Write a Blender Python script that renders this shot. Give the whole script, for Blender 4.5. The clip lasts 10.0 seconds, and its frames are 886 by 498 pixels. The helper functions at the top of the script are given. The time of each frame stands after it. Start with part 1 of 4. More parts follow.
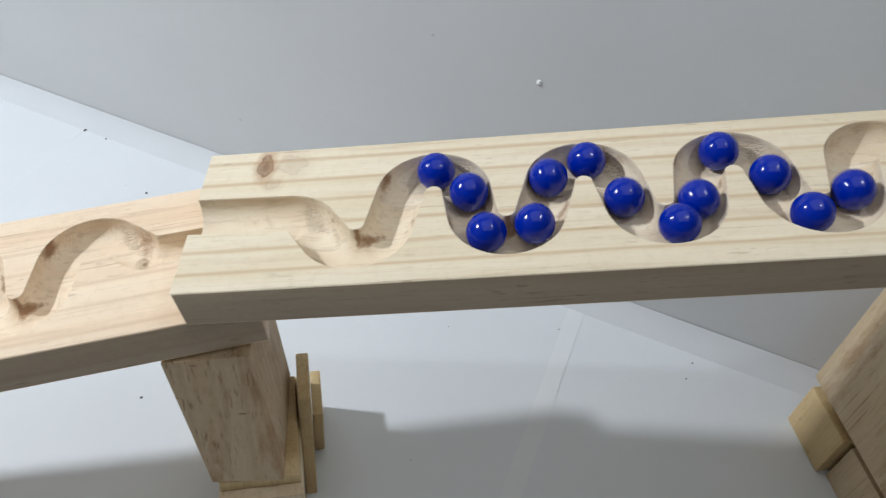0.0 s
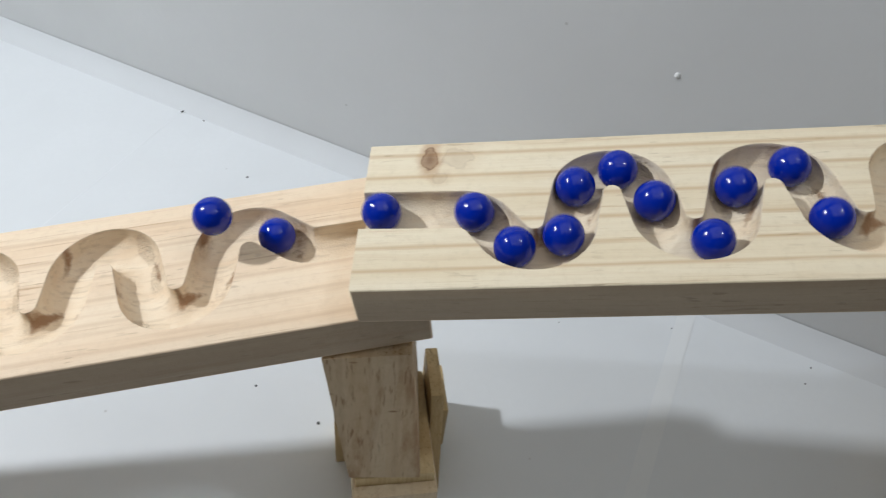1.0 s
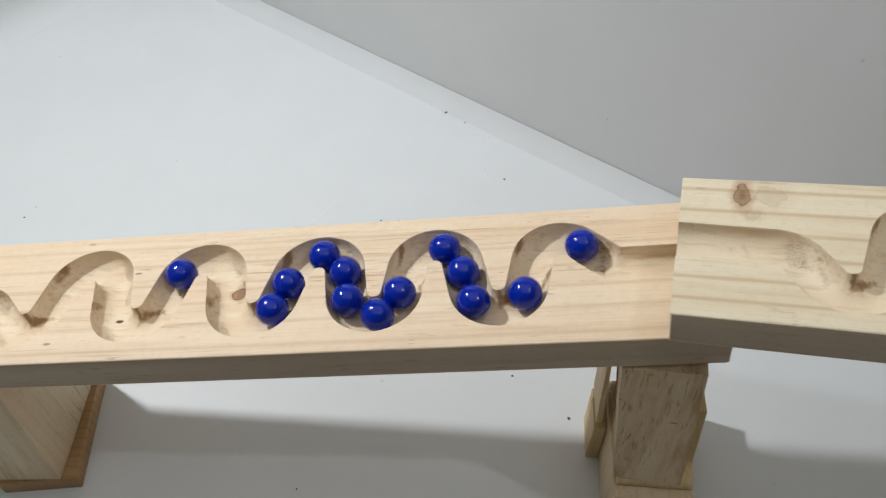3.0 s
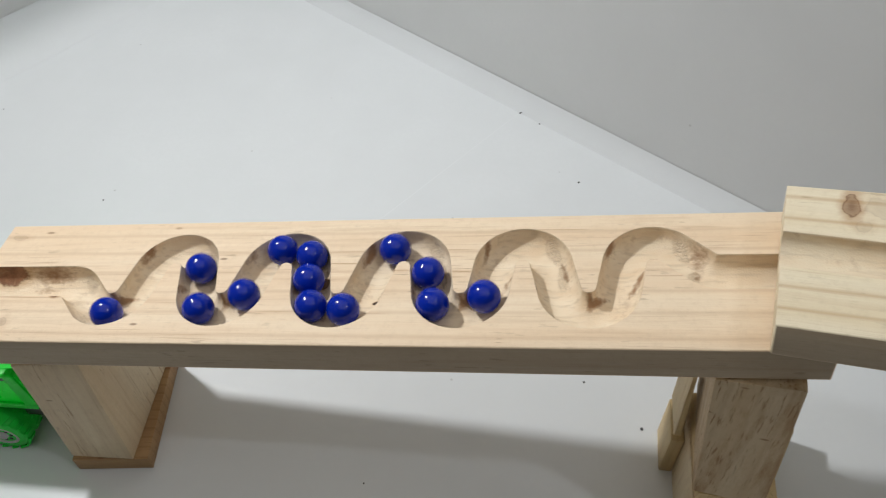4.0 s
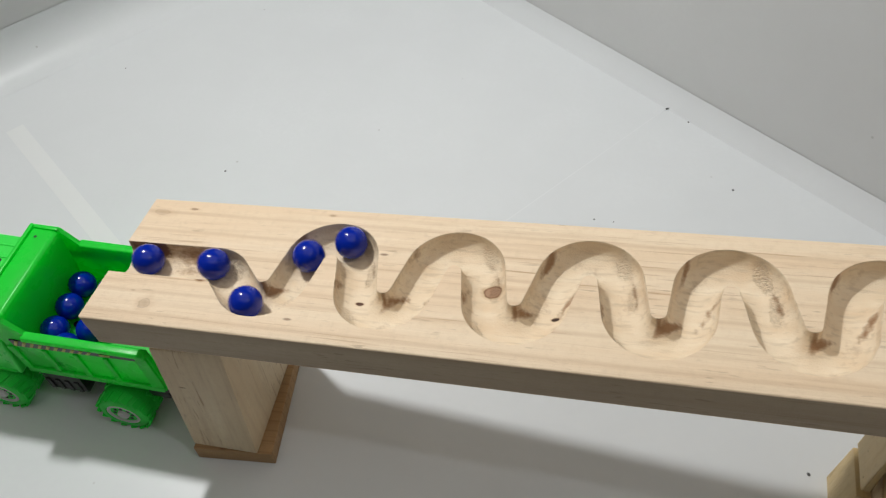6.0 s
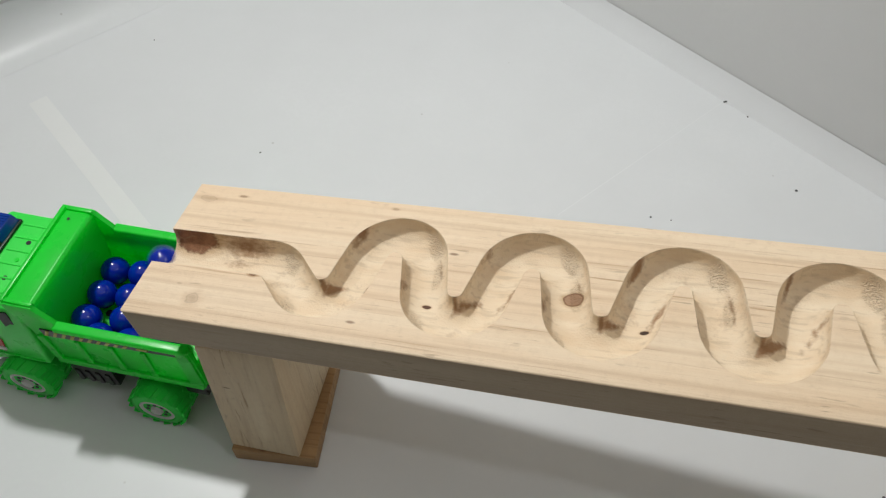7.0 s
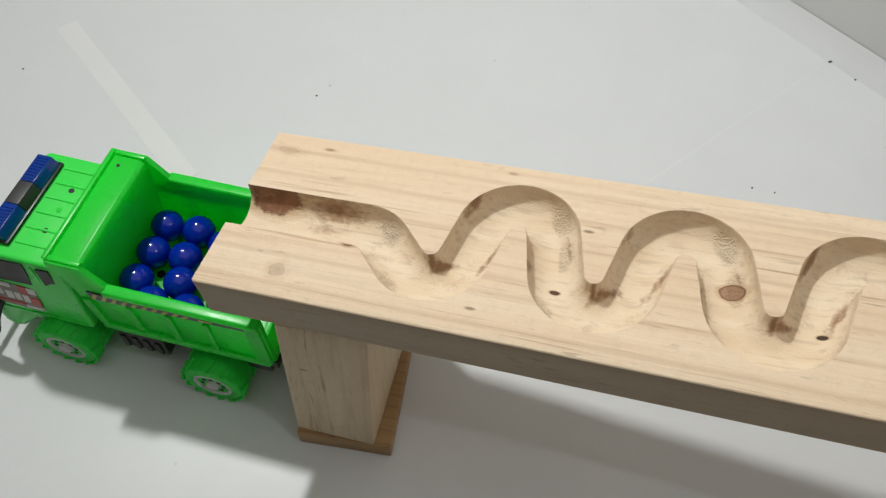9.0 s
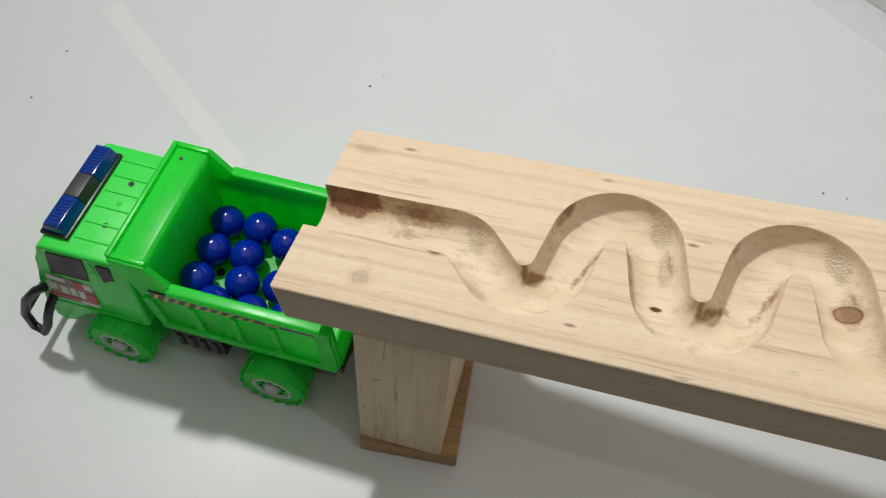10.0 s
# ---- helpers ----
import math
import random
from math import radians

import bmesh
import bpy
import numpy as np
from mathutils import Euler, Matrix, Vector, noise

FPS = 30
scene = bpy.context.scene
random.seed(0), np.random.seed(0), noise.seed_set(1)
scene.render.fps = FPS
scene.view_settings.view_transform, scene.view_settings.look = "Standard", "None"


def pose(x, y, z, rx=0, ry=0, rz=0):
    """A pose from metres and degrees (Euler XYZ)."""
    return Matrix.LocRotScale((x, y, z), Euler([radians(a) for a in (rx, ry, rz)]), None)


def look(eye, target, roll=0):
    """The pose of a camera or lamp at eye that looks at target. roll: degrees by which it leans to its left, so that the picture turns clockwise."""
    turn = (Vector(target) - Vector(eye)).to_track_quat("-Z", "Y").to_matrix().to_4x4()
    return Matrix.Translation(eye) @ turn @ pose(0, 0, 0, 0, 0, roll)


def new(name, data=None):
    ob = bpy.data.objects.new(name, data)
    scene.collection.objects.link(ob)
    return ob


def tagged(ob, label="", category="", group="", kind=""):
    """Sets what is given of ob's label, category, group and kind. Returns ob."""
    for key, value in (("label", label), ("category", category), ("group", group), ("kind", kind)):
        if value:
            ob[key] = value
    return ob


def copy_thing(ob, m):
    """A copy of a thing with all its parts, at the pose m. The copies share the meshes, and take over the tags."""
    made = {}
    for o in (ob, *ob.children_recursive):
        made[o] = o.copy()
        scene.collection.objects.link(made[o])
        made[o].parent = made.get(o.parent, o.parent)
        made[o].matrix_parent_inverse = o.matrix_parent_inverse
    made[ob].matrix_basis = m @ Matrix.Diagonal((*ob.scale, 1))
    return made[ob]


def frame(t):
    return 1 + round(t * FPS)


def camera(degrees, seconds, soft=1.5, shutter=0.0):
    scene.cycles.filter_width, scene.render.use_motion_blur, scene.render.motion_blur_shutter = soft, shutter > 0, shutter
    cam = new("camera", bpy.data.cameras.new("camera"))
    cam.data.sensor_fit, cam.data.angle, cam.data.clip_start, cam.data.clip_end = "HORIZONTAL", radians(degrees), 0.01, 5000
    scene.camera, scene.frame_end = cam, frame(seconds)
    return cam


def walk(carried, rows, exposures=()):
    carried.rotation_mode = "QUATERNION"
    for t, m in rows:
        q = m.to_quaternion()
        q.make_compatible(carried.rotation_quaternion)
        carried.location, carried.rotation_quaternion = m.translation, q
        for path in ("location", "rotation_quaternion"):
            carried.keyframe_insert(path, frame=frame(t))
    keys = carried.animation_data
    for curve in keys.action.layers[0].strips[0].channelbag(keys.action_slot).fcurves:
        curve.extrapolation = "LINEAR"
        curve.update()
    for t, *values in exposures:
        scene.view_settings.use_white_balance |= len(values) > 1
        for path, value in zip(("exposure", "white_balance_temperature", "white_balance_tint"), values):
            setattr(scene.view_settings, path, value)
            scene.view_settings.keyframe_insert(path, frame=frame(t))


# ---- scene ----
# The camera and its way.
cam = camera(59.5, 10.0, soft=1.25, shutter=0.3)
PATH = [
    (0, (0.05013, 0.03422, 0.40665), (0.40327, 1.34801, -1.05938), 7.263),
    (0.5, (0.02333, 0.04476, 0.39705), (0.35189, 1.35435, -1.07843), 7.634),
    (1, (-0.00356, 0.05389, 0.39801), (0.28603, 1.34504, -1.10168), 7.063),
    (1.5, (-0.02997, 0.05576, 0.41023), (0.16239, 1.33168, -1.11784), 4.728),
    (2, (-0.04772, 0.04583, 0.42371), (0.01247, 1.32029, -1.11646), 1.663),
    (2.5, (-0.05832, 0.04320, 0.42945), (-0.10486, 1.32005, -1.10921), -0.031),
    (4, (-0.08660, 0.04168, 0.42266), (-0.32502, 1.31138, -1.10411), -2.148),
    (4.5, (-0.10158, 0.04642, 0.41932), (-0.38706, 1.30142, -1.11152), -2.636),
    (5, (-0.11488, 0.05072, 0.41448), (-0.44237, 1.28743, -1.12283), -3.018),
    (5.5, (-0.12768, 0.05596, 0.41054), (-0.48630, 1.27371, -1.13493), -3.189),
    (6, (-0.14837, 0.06317, 0.40280), (-0.51692, 1.26287, -1.15441), -2.536),
    (7.5, (-0.20223, 0.08331, 0.37837), (-0.54311, 1.22555, -1.22758), 0.478),
    (8, (-0.21904, 0.08975, 0.36859), (-0.54481, 1.20599, -1.25864), 1.488),
    (8.5, (-0.22881, 0.09376, 0.36085), (-0.54115, 1.18277, -1.28733), 2.268),
    (9, (-0.24146, 0.09758, 0.35336), (-0.55094, 1.15989, -1.31269), 2.522),
    (9.5, (-0.25882, 0.10084, 0.34815), (-0.56762, 1.14092, -1.33199), 2.962),
    (10, (-0.27404, 0.10250, 0.34454), (-0.58475, 1.12900, -1.34359), 3.405),
]
walk(cam, [(t, look(eye, target, roll)) for t, eye, target, roll in PATH],
     exposures=[(0, 0.17, 5740, 9), (1, 0.06, 5860, 9), (2, -0.05, 6000, 9), (4.5, -0.16, 6230, 9), (7.5, -0.25, 6380, 9), (10, -0.24, 6410, 9)])

# World and lamps: two small lamps near the tray, and an added ceiling-wide ambient fill.
world = bpy.data.worlds.new("room_air")
scene.world = world
world.use_nodes = True
world.node_tree.nodes["Background"].inputs[0].default_value = (0.9, 0.95, 1.0, 1)
world.node_tree.nodes["Background"].inputs[1].default_value = 0.02


def area_lamp(eye, target, length, width, watts, colour, roll):
    data = bpy.data.lights.new("area_light", "AREA")
    data.shape, data.size, data.size_y, data.energy, data.color = "RECTANGLE", length, width, watts, colour
    ob = new("area_light", data)
    ob.matrix_world = look(eye, target, roll)
    return ob


KEY, FILL = (-0.616, 0.441, 0.743), (0.462, 0.077, 1.166)
area_lamp(KEY, (0.50, 0.25, 0.1), 0.050, 0.034, 5.5, (1.0, 0.985, 0.96), 0)
area_lamp(FILL, (0.0, 0.25, 0), 0.036, 0.026, 1.1, (0.95, 0.975, 1.0), 0)
# Unseen ceiling-wide fill, added to raise the ambient light.
area_lamp((0.0, 0.2, 3.24), (0.0, 0.2001, 0), 3.6, 3.6, 29, (1.0, 0.945, 0.85), 0)


# ---- materials ----
def material(name):
    m = bpy.data.materials.new(name)
    m.use_nodes = True
    nt = m.node_tree
    b = nt.nodes["Principled BSDF"]
    return m, nt, b


def node(nt, kind, **values):
    n = nt.nodes.new(kind)
    for k, v in values.items():
        if k in n.inputs:
            n.inputs[k].default_value = v
        else:
            setattr(n, k, v)
    return n


def ramp(nt, source, stops):
    n = nt.nodes.new("ShaderNodeValToRGB")
    while len(n.color_ramp.elements) < len(stops):
        n.color_ramp.elements.new(0.5)
    for e, (p, c) in zip(n.color_ramp.elements, stops):
        e.position = p
        e.color = (*c, 1) if len(c) == 3 else c
    nt.links.new(source, n.inputs[0])
    return n


def mixed(nt, a, b, factor, blend="MIX"):
    n = nt.nodes.new("ShaderNodeMix")
    n.data_type, n.blend_type = "RGBA", blend
    for sock, v in ((n.inputs[0], factor), (n.inputs[6], a), (n.inputs[7], b)):
        if isinstance(v, (int, float)):
            sock.default_value = v
        elif isinstance(v, tuple):
            sock.default_value = (*v, 1)
        else:
            nt.links.new(v, sock)
    return n.outputs[2]


def maths(nt, op, a, b=0.0):
    n = nt.nodes.new("ShaderNodeMath")
    n.operation = op
    for sock, v in zip(n.inputs, (a, b)):
        if isinstance(v, (int, float)):
            sock.default_value = v
        else:
            nt.links.new(v, sock)
    return n.outputs[0]


def bumped(nt, b, height, strength, distance):
    n = node(nt, "ShaderNodeBump", Strength=strength, Distance=distance)
    nt.links.new(height, n.inputs["Height"])
    nt.links.new(n.outputs[0], b.inputs["Normal"])


def pine(name, pale, warm, dark, spacing, knots=(), along="X", rough=0.55, stain=0.0, seed=0.0, lines=0.45, streaks=0.0):
    """Raw pine with grain along one axis of the object; knots: (x, y, z, radius)."""
    m, nt, b = material(name)
    co = node(nt, "ShaderNodeTexCoord").outputs["Object"]
    st = {"X": (0.06, 1, 1), "Y": (1, 0.06, 1), "Z": (1, 1, 0.06)}[along]
    mp = node(nt, "ShaderNodeMapping", Scale=st, Location=(seed, seed * 0.7, seed * 1.3))
    nt.links.new(co, mp.inputs[0])
    broad = node(nt, "ShaderNodeTexNoise", Scale=55.0, Detail=3.0, Roughness=0.5)
    nt.links.new(mp.outputs[0], broad.inputs[0])
    fine = node(nt, "ShaderNodeTexNoise", Scale=700.0, Detail=3.0, Roughness=0.6)
    nt.links.new(mp.outputs[0], fine.inputs[0])
    band = node(nt, "ShaderNodeTexWave", Scale=0.314 / spacing, Distortion=5.0, Detail=2.0)
    band.bands_direction = "Y" if along == "X" else "X"
    band.inputs["Detail Scale"].default_value = 0.35
    nt.links.new(mp.outputs[0], band.inputs[0])
    base = mixed(nt, pale, warm, ramp(nt, broad.outputs[0], [(0.35, (0, 0, 0)), (0.7, (1, 1, 1))]).outputs[0])
    line = ramp(nt, band.outputs[0], [(0.0, (1, 1, 1)), (0.05, (0.5, 0.5, 0.5)), (0.16, (0, 0, 0))]).outputs[0]
    col = mixed(nt, base, dark, maths(nt, "MULTIPLY", line, lines))
    col = mixed(nt, col, warm, maths(nt, "MULTIPLY", ramp(nt, fine.outputs[0], [(0.5, (0, 0, 0)), (0.75, (1, 1, 1))]).outputs[0], 0.45))
    blot = node(nt, "ShaderNodeTexNoise", Scale=24.0, Detail=5.0, Roughness=0.65)
    nt.links.new(co, blot.inputs[0])
    col = mixed(nt, col, dark, maths(nt, "MULTIPLY", ramp(nt, blot.outputs[0], [(0.56, (0, 0, 0)), (0.75, (1, 1, 1))]).outputs[0], 0.12 + stain))
    flecks = node(nt, "ShaderNodeTexVoronoi", Scale=85.0)
    fm = node(nt, "ShaderNodeMapping", Scale=(0.35, 1, 1), Location=(seed, 0, 0))
    nt.links.new(co, fm.inputs[0])
    nt.links.new(fm.outputs[0], flecks.inputs[0])
    col = mixed(nt, col, (0.22, 0.11, 0.05), maths(nt, "MULTIPLY", ramp(nt, flecks.outputs[0], [(0.035, (1, 1, 1)), (0.075, (0, 0, 0))]).outputs[0], 0.75))
    thin = tuple(v * (0.35 if v < 1 else 1) for v in st)
    pm = node(nt, "ShaderNodeMapping", Scale=thin, Location=(seed * 2, seed, 0))
    nt.links.new(co, pm.inputs[0])
    pore = node(nt, "ShaderNodeTexNoise", Scale=900.0, Detail=2.0, Roughness=0.5)
    vein = node(nt, "ShaderNodeTexNoise", Scale=210.0, Detail=4.0, Roughness=0.6)
    nt.links.new(pm.outputs[0], pore.inputs[0])
    nt.links.new(mp.outputs[0], vein.inputs[0])
    spread = node(nt, "ShaderNodeTexNoise", Scale=30.0, Detail=2.0)
    nt.links.new(mp.outputs[0], spread.inputs[0])
    pores = maths(nt, "MULTIPLY", ramp(nt, pore.outputs[0], [(0.60, (0, 0, 0)), (0.70, (1, 1, 1))]).outputs[0], ramp(nt, spread.outputs[0], [(0.45, (0.1, 0.1, 0.1)), (0.62, (1, 1, 1))]).outputs[0])
    col = mixed(nt, col, dark, maths(nt, "MULTIPLY", pores, 0.8))
    col = mixed(nt, col, dark, maths(nt, "MULTIPLY", ramp(nt, vein.outputs[0], [(0.54, (0, 0, 0)), (0.72, (1, 1, 1))]).outputs[0], 0.30))
    col = mixed(nt, col, tuple(min(1.0, c * 1.06) for c in pale), maths(nt, "MULTIPLY", ramp(nt, vein.outputs[0], [(0.28, (1, 1, 1)), (0.42, (0, 0, 0))]).outputs[0], 0.6))
    dm = node(nt, "ShaderNodeMapping", Scale=tuple(0.16 if v < 1 else 1 for v in st), Location=(seed * 3, seed, seed))
    nt.links.new(co, dm.inputs[0])
    dash = node(nt, "ShaderNodeTexNoise", Scale=620.0, Detail=1.0, Roughness=0.4)
    nt.links.new(dm.outputs[0], dash.inputs[0])
    patchy = node(nt, "ShaderNodeTexNoise", Scale=42.0, Detail=3.0, Roughness=0.6)
    nt.links.new(co, patchy.inputs[0])
    dashes = maths(nt, "MULTIPLY", ramp(nt, dash.outputs[0], [(0.64, (0, 0, 0)), (0.69, (1, 1, 1))]).outputs[0], ramp(nt, patchy.outputs[0], [(0.50, (0, 0, 0)), (0.64, (1, 1, 1))]).outputs[0])
    col = mixed(nt, col, tuple(0.55 * c for c in dark), maths(nt, "MULTIPLY", dashes, 0.32))
    glow = node(nt, "ShaderNodeTexNoise", Scale=240.0, Detail=6.0, Roughness=0.75)
    nt.links.new(co, glow.inputs[0])
    col = mixed(nt, col, tuple(0.80 * c for c in warm), maths(nt, "MULTIPLY", ramp(nt, glow.outputs[0], [(0.50, (0, 0, 0)), (0.72, (1, 1, 1))]).outputs[0], 0.36))
    if streaks:
        sm = node(nt, "ShaderNodeMapping", Scale=(1, 1, 0.22), Location=(seed, 0, seed))
        nt.links.new(co, sm.inputs[0])
        sk = node(nt, "ShaderNodeTexNoise", Scale=52.0, Detail=6.0, Roughness=0.7)
        nt.links.new(sm.outputs[0], sk.inputs[0])
        col = mixed(nt, col, (0.30, 0.145, 0.05), maths(nt, "MULTIPLY", ramp(nt, sk.outputs[0], [(0.50, (0, 0, 0)), (0.63, (0.7, 0.7, 0.7)), (0.72, (1, 1, 1))]).outputs[0], streaks))
    wob = node(nt, "ShaderNodeTexNoise", Scale=180.0, Detail=3.0)
    nt.links.new(co, wob.inputs[0])
    for x, y, z, r, wide, force in knots:
        kp = node(nt, "ShaderNodeMapping", Location=(-x / r / wide, -y / r * wide, -z / r), Scale=(1 / r / wide, wide / r, 1 / r))
        nt.links.new(co, kp.inputs[0])
        ln = nt.nodes.new("ShaderNodeVectorMath")
        ln.operation = "LENGTH"
        nt.links.new(kp.outputs[0], ln.inputs[0])
        d = maths(nt, "ADD", ln.outputs["Value"], maths(nt, "MULTIPLY", maths(nt, "SUBTRACT", wob.outputs[0], 0.5), 0.7))
        halo = ramp(nt, d, [(0.5, (1, 1, 1)), (1.0, (0, 0, 0))]).outputs[0]
        core = ramp(nt, d, [(0.0, (0.9, 0.9, 0.9)), (0.38, (0.5, 0.5, 0.5)), (0.46, (1, 1, 1)), (0.52, (0, 0, 0))]).outputs[0]
        col = mixed(nt, col, (0.42, 0.22, 0.09), maths(nt, "MULTIPLY", halo, 0.6 * force))
        col = mixed(nt, col, (0.13, 0.055, 0.022), maths(nt, "MULTIPLY", core, 0.75 * force))
    nt.links.new(col, b.inputs["Base Color"])
    b.inputs["Roughness"].default_value = rough
    b.inputs["Specular IOR Level"].default_value = 0.35
    bumped(nt, b, maths(nt, "SUBTRACT", maths(nt, "ADD", fine.outputs[0], glow.outputs[0]), maths(nt, "ADD", pores, dashes)), 0.5, 0.0006)
    return m


def plastic(name, colour, rough=0.25, bump=0.0, spec=0.5, sss=0.0, glow_through=0.0):
    m, nt, b = material(name)
    n = node(nt, "ShaderNodeTexNoise", Scale=90.0, Detail=4.0)
    co = node(nt, "ShaderNodeTexCoord").outputs["Object"]
    nt.links.new(co, n.inputs[0])
    nt.links.new(mixed(nt, colour, tuple(c * 0.86 for c in colour), n.outputs[0]), b.inputs["Base Color"])
    nt.links.new(ramp(nt, n.outputs[0], [(0.3, (rough * 0.8,) * 3), (0.8, (min(1, rough * 1.3),) * 3)]).outputs[0], b.inputs["Roughness"])
    b.inputs["Specular IOR Level"].default_value = spec
    if sss:
        b.inputs["Subsurface Weight"].default_value = sss
        b.inputs["Subsurface Radius"].default_value = (0.3, 1.0, 0.3)
        b.inputs["Subsurface Scale"].default_value = 0.006
    if bump:
        bumped(nt, b, n.outputs[0], bump, 0.0005)
    if glow_through:
        tr = nt.nodes.new("ShaderNodeBsdfTranslucent")
        tr.inputs[0].default_value = (*colour, 1)
        mx = nt.nodes.new("ShaderNodeMixShader")
        mx.inputs[0].default_value = glow_through
        nt.links.new(b.outputs[0], mx.inputs[1])
        nt.links.new(tr.outputs[0], mx.inputs[2])
        nt.links.new(mx.outputs[0], nt.nodes["Material Output"].inputs[0])
    return m


def sheet(name, colour, rough, spec=0.4):
    """Painted white panel with faint blotches, scuffs and dust."""
    m, nt, b = material(name)
    co = node(nt, "ShaderNodeTexCoord").outputs["Object"]
    a = node(nt, "ShaderNodeTexNoise", Scale=9.0, Detail=5.0, Roughness=0.6)
    f = node(nt, "ShaderNodeTexNoise", Scale=260.0, Detail=3.0)
    v = node(nt, "ShaderNodeTexVoronoi", Scale=26.0)
    for n in (a, f, v):
        nt.links.new(co, n.inputs[0])
    col = mixed(nt, colour, tuple(c * 0.90 for c in colour), ramp(nt, a.outputs[0], [(0.35, (0, 0, 0)), (0.75, (1, 1, 1))]).outputs[0])
    col = mixed(nt, col, tuple(c * 0.95 for c in colour), f.outputs[0])
    col = mixed(nt, col, (0.25, 0.23, 0.2), maths(nt, "MULTIPLY", ramp(nt, v.outputs[0], [(0.015, (1, 1, 1)), (0.03, (0, 0, 0))]).outputs[0], 0.35))
    nt.links.new(col, b.inputs["Base Color"])
    nt.links.new(ramp(nt, a.outputs[0], [(0.3, (rough,) * 3), (0.8, (min(1, rough + 0.15),) * 3)]).outputs[0], b.inputs["Roughness"])
    b.inputs["Specular IOR Level"].default_value = spec
    bumped(nt, b, f.outputs[0], 0.06, 0.0005)
    return m


PALE, WARM, DARK = (0.84, 0.74, 0.55), (0.76, 0.635, 0.43), (0.54, 0.36, 0.18)
# Pine for the boards' near edges, darkened: their shade is in the colour.
EDGE_WOOD = pine("shaded_pine_edge", (0.50, 0.40, 0.275), (0.44, 0.335, 0.22), (0.30, 0.19, 0.11), 0.006, seed=4.4, lines=0.3)
LOWER_WOOD = pine("pine_lower", (0.87, 0.71, 0.515), (0.81, 0.61, 0.41), (0.54, 0.34, 0.185), 0.012,
                  knots=[(0.041, -0.001, -0.010, 0.006, 1.4, 0.7), (0.0500, 0.0274, 0.0, 0.0030, 1.4, 1.3), (0.0290, 0.0110, 0.0, 0.0060, 1.0, 0.35), (0.0267, 0.0694, 0.0, 0.0022, 1.8, 0.8), (0.010, 0.0660, 0.0, 0.006, 1.6, 0.3), (0.100, 0.071, 0.0, 0.002, 1.5, 0.5)], seed=0.35, lines=0.32)
UPPER_WOOD = pine("pine_upper", PALE, WARM, DARK, 0.0125, knots=[(0.0245, 0.0655, 0.0, 0.0090, 0.66, 1.0), (0.029, 0.0545, 0.0, 0.006, 1.0, 0.22), (0.0355, 0.066, 0.0, 0.012, 1.0, 0.22)], seed=1.9, lines=0.6)
POST_WOOD = pine("pine_block", (0.72, 0.60, 0.41), (0.65, 0.50, 0.31), (0.36, 0.20, 0.09), 0.008, along="Z", seed=3.1, lines=0.12)
ROUGH_WOOD = pine("rough_stained_pine", (0.63, 0.51, 0.34), (0.56, 0.41, 0.24), (0.26, 0.13, 0.055), 0.012, along="Z", stain=0.2, rough=0.7, seed=5.2, lines=0.15, streaks=0.8)
BROWN_WOOD = pine("brown_wood", (0.45, 0.28, 0.13), (0.38, 0.22, 0.10), (0.24, 0.12, 0.05), 0.006, seed=2.2)
YELLOW_WOOD = pine("yellow_pine", (0.66, 0.52, 0.28), (0.60, 0.43, 0.21), (0.42, 0.25, 0.10), 0.006, along="Z", seed=7.7, lines=0.2)


